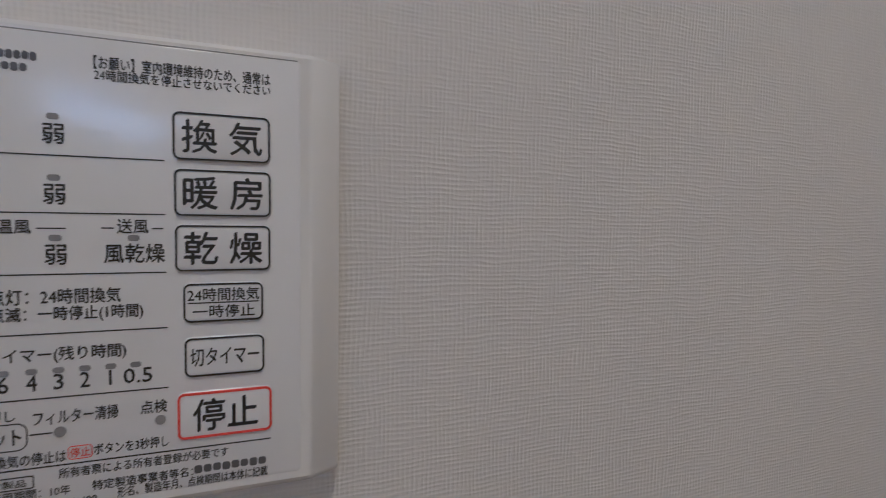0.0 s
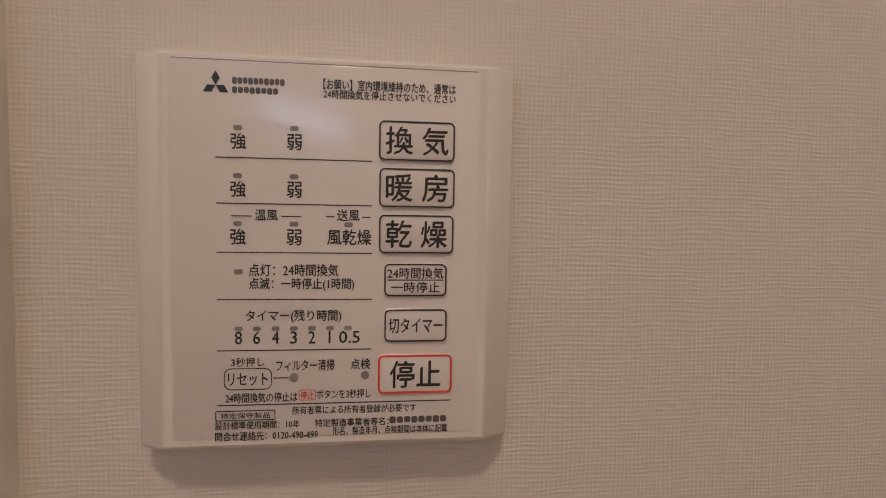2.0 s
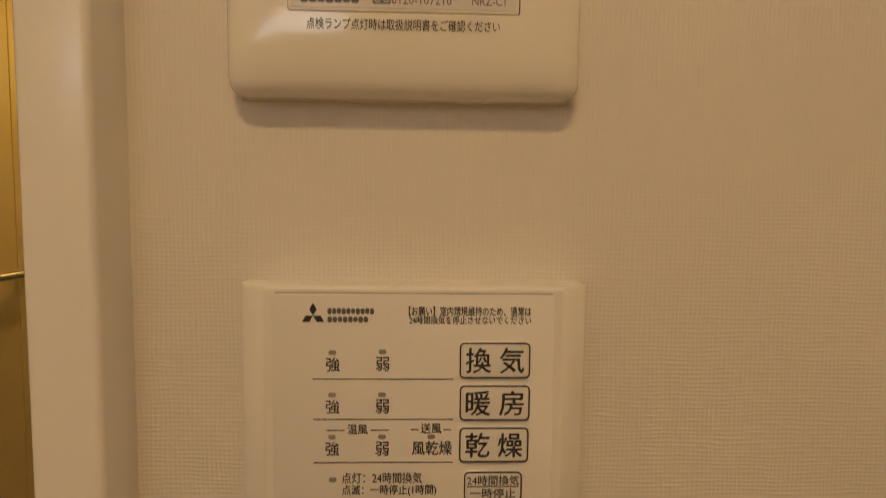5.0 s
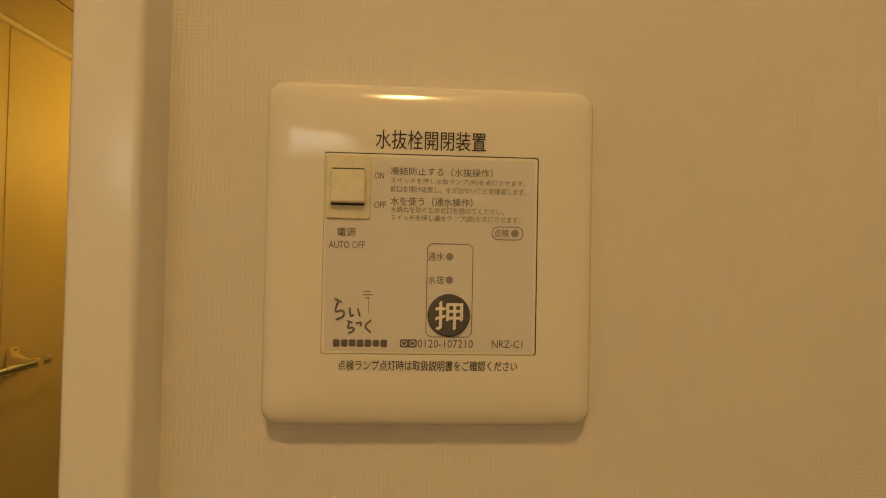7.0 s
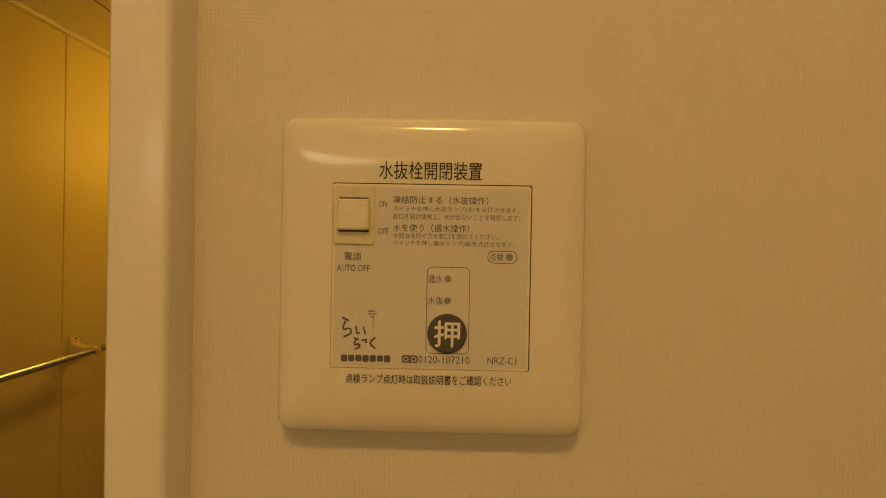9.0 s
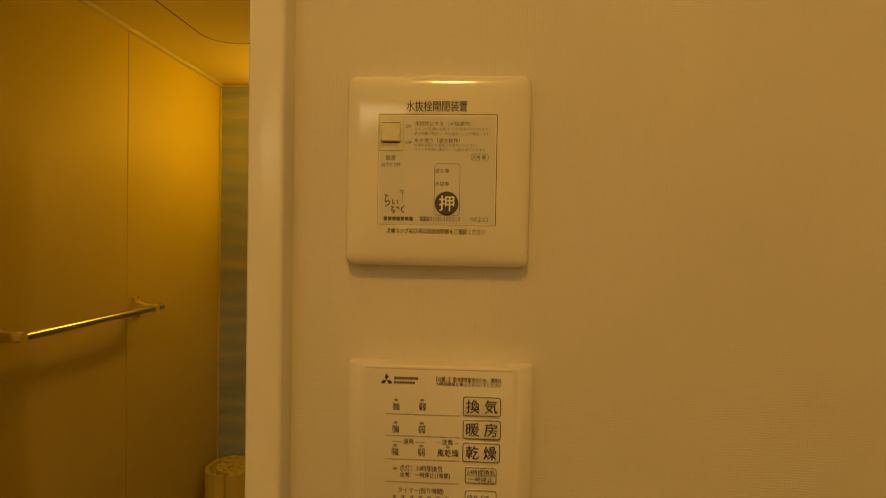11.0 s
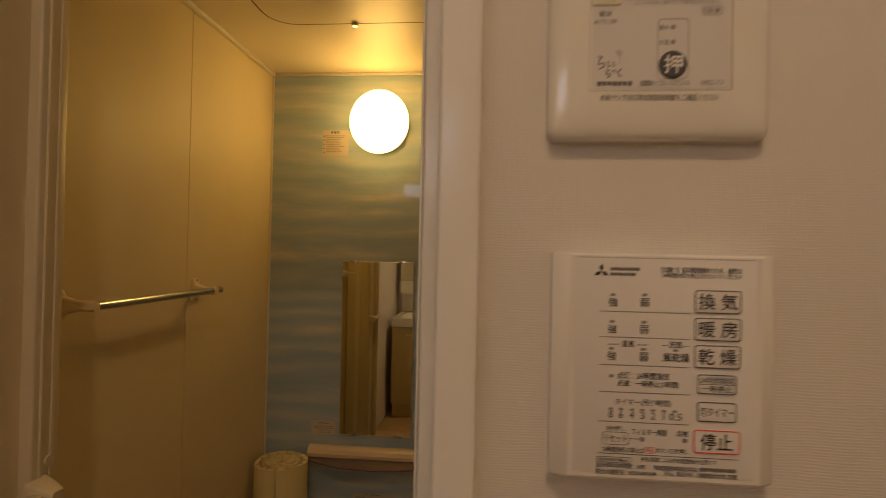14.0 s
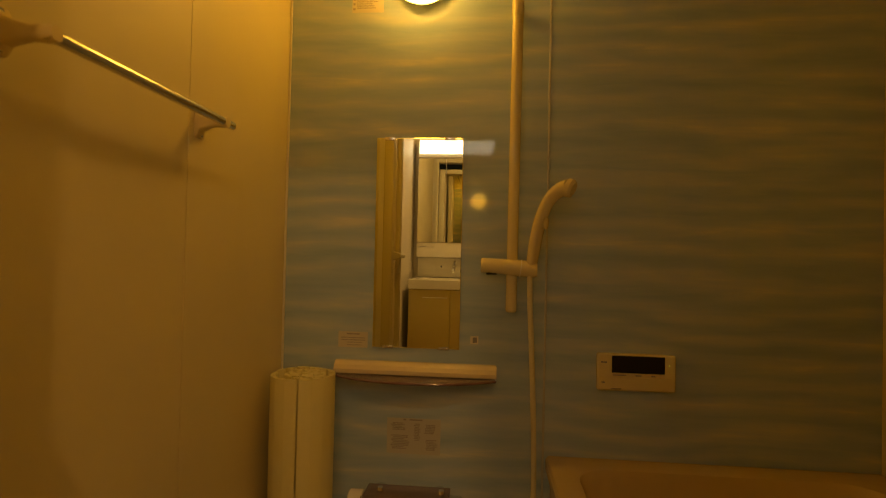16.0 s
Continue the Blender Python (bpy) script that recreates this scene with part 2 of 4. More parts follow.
def loft(rings, caps=(True, True)):
    bm = bmesh.new()
    made = [[bm.verts.new(p) for p in ring] for ring in rings]
    n = len(made[0])
    for a, b in zip(made, made[1:]):
        for k in range(n):
            bm.faces.new((a[k], a[(k + 1) % n], b[(k + 1) % n], b[k]))
    if caps[0]:
        bm.faces.new(made[0][::-1])
    if caps[1]:
        bm.faces.new(made[-1])
    return bm


def rounded(x0, x1, z0, z1, r, n=5):
    """Corner points of a rounded rectangle in two axes."""
    r = max(1e-5, min(r, (x1 - x0) / 2 - 1e-5, (z1 - z0) / 2 - 1e-5))
    out = []
    for cx, cz, a0 in ((x1 - r, z1 - r, 0), (x0 + r, z1 - r, 90), (x0 + r, z0 + r, 180), (x1 - r, z0 + r, 270)):
        for k in range(n + 1):
            a = radians(a0 + 90 * k / n)
            out.append((cx + r * math.cos(a), cz + r * math.sin(a)))
    return out


def slab(x0, x1, z0, z1, r, steps, n=5, caps=(True, True)):
    """An upright rounded plate on a wall that looks along -y: steps of (inset, y)."""
    rings = []
    for inset, y in steps:
        rings.append([(x, y, z) for x, z in rounded(x0 + inset, x1 - inset, z0 + inset, z1 - inset, max(r - inset, 0.0004), n)])
    return loft(rings, caps)


def flat_slab(x0, x1, y0, y1, r, steps, n=5, caps=(True, True)):
    """A lying rounded plate: steps of (inset, z)."""
    rings = []
    for inset, z in steps:
        rings.append([(x, y, z) for x, y in rounded(x0 + inset, x1 - inset, y0 + inset, y1 - inset, max(r - inset, 0.0004), n)])
    return loft(rings, caps)


def hoop(x0, x1, z0, z1, r, width, y, lift):
    """A raised outline: a rounded rectangle's border."""
    bm = bmesh.new()
    rows = []
    for inset, yy in ((0, y), (0, y - lift), (width, y - lift), (width, y)):
        rows.append([bm.verts.new((px, yy, pz)) for px, pz in rounded(x0 + inset, x1 - inset, z0 + inset, z1 - inset, max(r - inset, 0.0003), 5)])
    for a, b in zip(rows, rows[1:]):
        for k in range(len(a)):
            bm.faces.new((a[k], a[(k + 1) % len(a)], b[(k + 1) % len(a)], b[k]))
    return bm


def sweep(points, radii, n=16, caps=(True, True), squash=1.0):
    pts = [Vector(p) for p in points]
    rings = []
    side = None
    for k, p in enumerate(pts):
        d = (pts[min(k + 1, len(pts) - 1)] - pts[max(k - 1, 0)]).normalized()
        if side is None:
            side = d.orthogonal().normalized()
        side = (side - d * side.dot(d)).normalized()
        up = d.cross(side)
        r = radii[k] if isinstance(radii, (list, tuple)) else radii
        rings.append([p + side * (r * math.cos(2 * math.pi * j / n)) + up * (r * squash * math.sin(2 * math.pi * j / n)) for j in range(n)])
    return loft(rings, caps)


def smooth_path(points, times=3):
    pts = [Vector(p) for p in points]
    for _ in range(times):
        out = [pts[0]]
        for a, b in zip(pts, pts[1:]):
            out += [a.lerp(b, 0.25), a.lerp(b, 0.75)]
        pts = out + [pts[-1]]
    return pts


def disc(x, z, r, y0, y1, n=28, bevel=0.0):
    rings = [(r, y0), (r, y1 + bevel), (r - bevel, y1)] if bevel else [(r, y0), (r, y1)]
    return loft([[(x + q * math.cos(2 * math.pi * k / n), y, z + q * math.sin(2 * math.pi * k / n)) for k in range(n)] for q, y in rings])


def dome(cx, cy, cz, rx, ry, rz, u=40, v=24):
    bm = bmesh.new()
    bmesh.ops.create_uvsphere(bm, u_segments=u, v_segments=v, radius=1.0)
    for w in bm.verts:
        w.co = (cx + w.co.x * rx, cy + w.co.y * ry, cz + w.co.z * rz)
    return bm


def letters(body, x0, x1, z0, z1, y, weight=0.010):
    """Printed characters that fill a box on a wall that looks along -y."""
    c = bpy.data.curves.new("letters", "FONT")
    c.body = body
    c.resolution_u = 2
    ob = new("letters", c)
    me = bpy.data.meshes.new_from_object(ob.evaluated_get(bpy.context.evaluated_depsgraph_get()))
    bpy.data.objects.remove(ob)
    bpy.data.curves.remove(c)
    bm = bmesh.new()
    bm.from_mesh(me)
    bpy.data.meshes.remove(me)
    xs = [v.co.x for v in bm.verts]
    ys = [v.co.y for v in bm.verts]
    sx, sz = (x1 - x0) / (max(xs) - min(xs)), (z1 - z0) / (max(ys) - min(ys))
    ox, oz = min(xs), min(ys)
    for v in bm.verts:
        v.co = (x0 + (v.co.x - ox) * sx, y, z0 + (v.co.y - oz) * sz)
    bold = weight * (z1 - z0)
    twin = bmesh.ops.duplicate(bm, geom=list(bm.verts) + list(bm.edges) + list(bm.faces))["geom"]
    moved = {g for g in twin if isinstance(g, bmesh.types.BMVert)}
    for v in bm.verts:
        v.co += Vector((bold, -0.00002, bold)) if v in moved else Vector((-bold, 0, -bold))
    for f in bm.faces:
        f.normal_update()
        if f.normal.y > 0:
            f.normal_flip()
    return bm


class Print:
    """Printing on an upright face; places in millimetres right of and below its upper corner."""

    def __init__(self, parent, x, z, y, ink=None, weight=0.015, lean=0.0):
        self.parent, self.x, self.z, self.y, self.ink, self.weight, self.lean = parent, x, z, y, ink or M_INK, weight, lean

    def at(self, u0, u1, v0, v1):
        x = self.x - self.lean * ((v0 + v1) / 2 - 31) / 1000
        return x + u0 / 1000, x + u1 / 1000, self.z - v1 / 1000, self.z - v0 / 1000

    def txt(self, body, u0, u1, v0, v1, ink=None, lift=0.00012):
        name = "printed_text"
        if body == "1":
            u0, u1 = (u0 + u1) / 2 - 0.35, (u0 + u1) / 2 + 0.15
        bm = letters(body, *self.at(u0, u1, v0, v1), self.y - lift, self.weight)
        base = BASE.get(self.parent, Vector())
        bmesh.ops.translate(bm, verts=bm.verts, vec=-base)
        me = bpy.data.meshes.new(name)
        bm.to_mesh(me)
        bm.free()
        me.materials.append(ink or self.ink)
        ob = new(name, me)
        ob.parent = self.parent
        return ob

    def bar(self, u0, u1, v0, v1, ink=None, name="printed_bar"):
        x0, x1, z0, z1 = self.at(u0, u1, v0, v1)
        return part(name, slab(x0, x1, z0, z1, 0.0002, [(0, self.y), (0, self.y - 0.00012)], 1), ink or self.ink, self.parent)

    def blocks(self, u0, u1, v0, v1, n):
        """A row of plain blocks the size of letters."""
        w = (u1 - u0) / n
        for k in range(n):
            self.bar(u0 + k * w, u0 + (k + 0.86) * w, v0 + 0.05 * (k % 2), v1 - 0.1 * (k % 3), M_GREYINK)

    def line(self, u0, u1, v0, v1):
        mid = (v0 + v1) / 2
        return self.bar(u0, u1, mid - 0.16, mid + 0.16, name="printed_line")

    def led(self, u0, u1, v0, v1):
        return self.bar(u0, u1, v0, v1, M_LED, "indicator")

    def dot(self, u0, u1, v0, v1):
        x0, x1, z0, z1 = self.at(u0, u1, v0, v1)
        return part("indicator", disc((x0 + x1) / 2, (z0 + z1) / 2, (x1 - x0) / 2, self.y, self.y - 0.0003, 18), M_LED, self.parent)

    def outline(self, u0, u1, v0, v1, ink, width=0.0003, r=0.0016):
        return part("printed_outline", hoop(*self.at(u0, u1, v0, v1), r, width, self.y, 0.00012), ink, self.parent)

    def box(self, *a):
        body, (u0, u1, v0, v1) = (a[0], a[1:]) if isinstance(a[0], str) else ("", a)
        self.outline(u0, u1, v0, v1, self.ink, 0.00026, 0.0022 if v1 - v0 > 4 else 0.0004)
        if body:
            h, w = v1 - v0, u1 - u0
            self.txt(body, u0 + 0.09 * w, u1 - 0.09 * w, v0 + 0.22 * h, v1 - 0.2 * h)

    def redbox(self, body, u0, u1, v0, v1):
        self.outline(u0, u1, v0, v1, M_RED, 0.0002, 0.0008)
        self.txt(body, u0 + 0.5, u1 - 0.5, v0 + 0.5, v1 - 0.5, M_RED)

    def button(self, body, u0, u1, v0, v1):
        x0, x1, z0, z1 = self.at(u0, u1, v0, v1)
        red = body == "停止"
        key = part("button", slab(x0, x1, z0, z1, 0.0017, [(-0.0003, self.y), (0.0, self.y - 0.0003), (0.0009, self.y - 0.0006)], 6), M_FACE, self.parent)
        part("button_outline", hoop(x0, x1, z0, z1, 0.0017, 0.0006 if red else 0.00045, self.y - 0.0002, 0.00055), M_RED if red else M_INK, key, "red outline" if red else "")
        on = Print(key, self.x - self.lean * ((v0 + v1) / 2 - 31) / 1000, self.z, self.y - 0.0006)
        h, w = v1 - v0, u1 - u0
        if "/" in body:
            upper, lower = body.split("/")
            on.txt(upper, u0 + 1.0, u1 - 1.0, v0 + 1.2, v0 + 0.46 * h)
            on.line(u0 + 1.0, u1 - 1.0, v0 + 0.5 * h, v0 + 0.5 * h)
            on.txt(lower, u0 + 2.2, u1 - 2.2, v0 + 0.56 * h, v1 - 1.1)
        else:
            g = 0.07 if "タ" in body else (0.16 if red else 0.09)
            k = 0.27 if "タ" in body else 0.15
            on.txt(body, u0 + g * w, u1 - g * w, v0 + k * h, v1 - k * h)

    def logo(self, u0, u1, v0, v1):
        """Three plain lozenges."""
        x0, x1, z0, z1 = self.at(u0, u1, v0, v1)
        cx, cz = (x0 + x1) / 2, z0 + (z1 - z0) * 0.36
        bm = bmesh.new()
        for a in (90, 210, 330):
            s = (z1 - z0) * 0.62
            tip = (math.cos(radians(a)), math.sin(radians(a)))
            nrm = (-tip[1], tip[0])
            pts = [(0, 0), (0.5, 0.29), (1.0, 0), (0.5, -0.29)]
            bm.faces.new([bm.verts.new((cx + s * (p * tip[0] + q * nrm[0]), self.y - 0.00012, cz + s * (p * tip[1] + q * nrm[1]))) for p, q in pts])
        return part("printed_mark", bm, self.ink, self.parent, smooth=0)

    def push(self, body, u0, u1, v0, v1):
        x0, x1, z0, z1 = self.at(u0, u1, v0, v1)
        key = part("push_button", disc((x0 + x1) / 2, (z0 + z1) / 2, (x1 - x0) / 2, self.y, self.y - 0.0012, 40, 0.0006), M_PUSH, self.parent, "round smoked grey push button")
        w, h = u1 - u0, v1 - v0
        Print(key, self.x, self.z, self.y - 0.0012).txt(body, u0 + 0.18 * w, u1 - 0.18 * w, v0 + 0.17 * h, v1 - 0.17 * h, M_CASE)

    def logo2(self, u0, u1, v0, v1):
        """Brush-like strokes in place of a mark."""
        w, h = u1 - u0, v1 - v0
        strokes = (((0.02, 0.22), (0.20, 0.30)), ((0.10, 0.30), (0.02, 0.55), (0.24, 0.46), (0.28, 0.62), (0.06, 0.70)), ((0.40, 0.42), (0.42, 0.64), (0.50, 0.58)), ((0.60, 0.44), (0.66, 0.62)),
                   ((0.34, 0.72), (0.48, 0.76)), ((0.40, 0.76), (0.34, 0.90), (0.50, 0.86), (0.52, 0.95), (0.38, 1.0)), ((0.56, 0.78), (0.70, 0.74), (0.68, 0.84)), ((0.94, 0.70), (0.76, 0.84), (0.94, 0.98)))
        for s in strokes:
            pts = [(self.x + (u0 + p * w) / 1000, self.y - 0.0001, self.z - (v0 + q * h) / 1000) for p, q in s]
            part("printed_stroke", sweep(smooth_path(pts, 2) if len(pts) > 2 else pts, 0.00035, 6), M_GREYINK, self.parent)
        for a in range(5):
            p, q = 0.72 + 0.06 * (a % 3), 0.04 + 0.07 * (a // 2)
            self.bar(u0 + p * w, u0 + (p + 0.13) * w, v0 + q * h, v0 + (q + 0.03) * h, M_PALEINK)
        self.bar(u0 + 0.86 * w, u0 + 0.875 * w, v0 + 0.2 * h, v0 + 0.55 * h, M_PALEINK)

    def icon(self, u0, u1, v0, v1):
        self.bar(u0, u1, v0, v1)
        m, w = (v0 + v1) / 2, (u1 - u0) / 4
        for c in (u0 + w, u1 - w):
            x0, x1, z0, z1 = self.at(c - 1.0, c + 1.0, m - 0.9, m + 0.9)
            part("printed_outline", hoop(x0, x1, z0, z1, 0.0008, 0.0003, self.y - 0.0001, 0.00008), M_CARD, self.parent)


# ---- the washroom: walls, floor, ceiling ----
XL, XR, YB, ZC = -0.757, 0.725, 1.327, 1.858
FLOOR, BATHFLOOR, TOP = 0.03, -0.10, 2.40
WL, WR, WB = -0.84, 0.95, -1.56

structure("wall_north", block(-0.0575, WR, 0.0, 0.0995, FLOOR, TOP), M_WALL, "white woven-textured vinyl wallpaper wall")
structure("wall_north_side", block(WL, -0.805, 0.0, 0.1, FLOOR, TOP), M_WALL, "white woven-textured vinyl wallpaper wall")
structure("wall_north_head", block(-0.805, -0.0575, 0.0, 0.1, 2.0, TOP), M_WALL, "white woven-textured vinyl wallpaper wall")
structure("wall_west", block(WL - 0.1, WL, WB - 0.1, 0.1, FLOOR, TOP), M_WALL, "white woven-textured vinyl wallpaper wall")
structure("wall_east", block(WR, WR + 0.1, WB - 0.1, 0.1, FLOOR, TOP), M_WALL, "white woven-textured vinyl wallpaper wall")
structure("wall_south", block(WL, WR, WB - 0.1, WB, FLOOR, TOP), M_WALL, "white woven-textured vinyl wallpaper wall")
structure("ceiling", block(WL - 0.1, WR + 0.1, WB - 0.1, 0.1, TOP, TOP + 0.08), M_CEIL, "white papered washroom ceiling")
floor = structure("floor", block(WL - 0.1, WR + 0.1, WB - 0.1, 0.02, FLOOR - 0.16, FLOOR - 0.004), M_GAP, "brown wooden board floor")
structure("baseboard", block(-0.0575, WR, -0.008, 0.0, FLOOR, FLOOR + 0.06, 0.002), M_CASE, "white baseboard along the wall")


def casing(name, bm, label):
    return structure(name, bm, M_CASE, label)


casing("trim_right", block(-0.0805, -0.0575, -0.020, 0.0935, FLOOR, 2.0, 0.0025, 3), "glossy white door casing beside the bath doorway")
casing("trim_left", block(-0.805, -0.782, -0.020, 0.098, FLOOR, 2.0, 0.0025, 3), "glossy white door casing beside the bath doorway")
casing("trim_top", block(-0.782, -0.0805, -0.020, 0.098, 1.955, 2.0, 0.0025, 3), "glossy white door casing over the bath doorway")

# ---- the bath unit ----
wall_back = structure("wall_back", block(XL - 0.02, XR + 0.02, YB + 0.004, YB + 0.06, BATHFLOOR, ZC + 0.02), M_GAP, "blue and sand rippled glossy bath wall panels")
part("panel", block(XL, -0.0735, YB, YB + 0.004, BATHFLOOR, ZC, 0.0008, 1), M_RIPPLE, wall_back)
part("panel", block(-0.0695, XR, YB, YB + 0.004, BATHFLOOR, ZC, 0.0008, 1), M_RIPPLE, wall_back)
part("joint_strip", block(-0.0742, -0.0688, YB - 0.0018, YB + 0.001, BATHFLOOR, ZC, 0.0009, 2), M_JOINT, wall_back, "slim pale joint strip")
wall_left = structure("wall_left", block(XL - 0.06, XL - 0.004, 0.1, YB + 0.06, BATHFLOOR, ZC + 0.02), M_GAP, "plain cream laminate bath wall panels")
part("panel", block(XL - 0.004, XL, 0.1, 0.8695, BATHFLOOR, ZC, 0.0007, 1), M_CREAM, wall_left)
part("panel", block(XL - 0.004, XL, 0.8710, YB, BATHFLOOR, ZC, 0.0007, 1), M_CREAM, wall_left)
structure("wall_right", block(XR, XR + 0.06, 0.1, YB + 0.004, BATHFLOOR, ZC + 0.02), M_CREAM, "plain cream laminate bath wall")
structure("wall_front", block(-0.067, XR, 0.1045, 0.16, BATHFLOOR, ZC + 0.02), M_CREAM, "plain cream laminate bath wall")
structure("ceiling_bath", block(XL - 0.06, XR + 0.06, 0.1, YB + 0.06, ZC, ZC + 0.03), M_BATHCEIL, "cream bath unit ceiling")
structure("floor_bath", block(XL - 0.06, XR + 0.06, 0.02, YB + 0.06, BATHFLOOR - 0.05, BATHFLOOR), M_BATHFLOOR, "pale grey bath unit floor")
structure("trim_ceiling_back", block(XL, XR, YB - 0.012, YB, ZC - 0.008, ZC, 0.002), M_TRIM, "cream ceiling trim")
structure("trim_ceiling_left", block(XL, XL + 0.014, 0.14, YB - 0.012, ZC - 0.010, ZC, 0.003), M_TRIM, "cream ceiling trim")
structure("trim_corner", block(XL, XL + 0.006, YB - 0.006, YB, BATHFLOOR, ZC - 0.01, 0.002), M_TRIM, "cream corner strip")

hatch = thing("ceiling_hatch", -0.25, 0.6, ZC, "cream ceiling inspection hatch with rounded corners and a latch", "ceiling hatch")
part("gap_line", flat_slab(-0.602, 0.30, 0.22, 0.966, 0.07, [(0, ZC - 0.0030), (0, ZC + 0.002)], 10), M_GAP, hatch, "dark joint line")
part("panel", flat_slab(-0.598, 0.296, 0.224, 0.9615, 0.066, [(0, ZC - 0.0034), (0, ZC + 0.002)], 10), M_BATHCEIL, hatch)
part("latch", flat_slab(-0.403, -0.387, 0.955, 0.973, 0.008, [(0.002, ZC - 0.0100), (0, ZC - 0.008), (0, ZC)], 6), M_STEEL, hatch, "small steel latch")

door_frame = thing("door_frame", -0.42, 0.12, BATHFLOOR, "white aluminium bath door frame with ribbed jambs", "door frame")
part("jamb", block(-0.1018, -0.0804, 0.0815, 0.1040, BATHFLOOR, 1.90, 0.0016, 3), M_ALU, door_frame)
part("jamb_bead", block(-0.1046, -0.1026, 0.0840, 0.1040, BATHFLOOR, 1.90, 0.0008, 2), M_ALU, door_frame)
part("jamb_web", block(-0.1028, -0.1016, 0.0870, 0.1030, BATHFLOOR, 1.90), M_ALU, door_frame)
part("jamb_lip", block(-0.0872, -0.0804, 0.0500, 0.0817, BATHFLOOR, 1.90, 0.0014, 3), M_ALU, door_frame)
part("jamb_rib", block(-0.0882, -0.0870, 0.0640, 0.0665, BATHFLOOR, 1.90, 0.0005, 1), M_ALU, door_frame)
part("jamb", block(-0.781, -0.724, 0.0985, 0.148, BATHFLOOR, 1.90, 0.002), M_ALU, door_frame)
part("head", block(-0.724, -0.1036, 0.0985, 0.148, 1.855, 1.90, 0.002), M_ALU, door_frame)
part("sill", block(-0.724, -0.1036, 0.02, 0.148, BATHFLOOR, FLOOR + 0.01, 0.003), M_ALU, door_frame)


def folding_door():
    """Two leaves folded back against the wall, the nearer one with a bar handle."""
    d = thing("folding_door", -0.68, 0.28, BATHFLOOR, "white folding bath door with frosted panes, folded open", "door")
    for x in (-0.733, -0.668):
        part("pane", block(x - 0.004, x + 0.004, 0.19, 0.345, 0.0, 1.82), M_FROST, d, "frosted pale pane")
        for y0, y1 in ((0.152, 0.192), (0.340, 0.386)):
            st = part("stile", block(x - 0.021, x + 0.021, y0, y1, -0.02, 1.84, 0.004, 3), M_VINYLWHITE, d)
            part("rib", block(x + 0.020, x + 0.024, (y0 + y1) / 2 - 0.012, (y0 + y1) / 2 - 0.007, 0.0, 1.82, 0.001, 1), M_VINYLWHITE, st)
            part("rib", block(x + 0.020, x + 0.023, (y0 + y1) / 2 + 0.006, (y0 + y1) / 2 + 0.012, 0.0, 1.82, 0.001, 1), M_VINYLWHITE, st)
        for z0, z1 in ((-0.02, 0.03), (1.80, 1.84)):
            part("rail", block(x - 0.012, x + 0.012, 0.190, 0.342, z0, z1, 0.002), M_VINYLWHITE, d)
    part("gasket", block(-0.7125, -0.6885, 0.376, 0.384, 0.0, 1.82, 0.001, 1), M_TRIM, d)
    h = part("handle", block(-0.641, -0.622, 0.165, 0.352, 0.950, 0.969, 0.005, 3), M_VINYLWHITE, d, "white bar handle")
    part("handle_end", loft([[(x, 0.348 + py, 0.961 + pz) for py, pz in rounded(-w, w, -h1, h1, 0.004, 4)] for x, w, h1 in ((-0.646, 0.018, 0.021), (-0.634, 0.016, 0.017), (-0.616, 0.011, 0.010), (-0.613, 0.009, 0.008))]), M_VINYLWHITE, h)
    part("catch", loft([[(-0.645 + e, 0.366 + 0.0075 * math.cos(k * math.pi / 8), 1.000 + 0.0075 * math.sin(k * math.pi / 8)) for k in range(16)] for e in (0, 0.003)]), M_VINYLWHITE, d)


folding_door()


def globe_lamp():
    g = thing("wall_lamp", -0.40, YB, 1.69, "lit round milk-glass globe lamp on the bath wall", "lamp")
    cx, cz = -0.398, 1.692

    def ring(r, y, n=56):
        return [(cx + r * math.cos(k * 2 * math.pi / n), y, cz + 1.065 * r * math.sin(k * 2 * math.pi / n)) for k in range(n)]

    part("base", loft([ring(r, YB - d) for r, d in ((0.064, 0.0), (0.066, 0.003), (0.074, 0.020), (0.084, 0.033), (0.0855, 0.0345), (0.084, 0.0355))]), M_TRIM, g, "cream lamp base")
    part("seal", loft([ring(r, YB - d) for r, d in ((0.084, 0.0350), (0.0872, 0.0358), (0.0865, 0.0372))]), M_GAP, g, "dark rubber seal")
    part("shade", loft([ring(0.0908 * math.cos(a), YB - 0.050 - 0.054 * math.sin(a)) for a in [k * math.pi / 36 for k in range(-3, 18)] + [1.545]]), M_GLOBE, g, "glowing milk-glass shade", smooth=60)


globe_lamp()


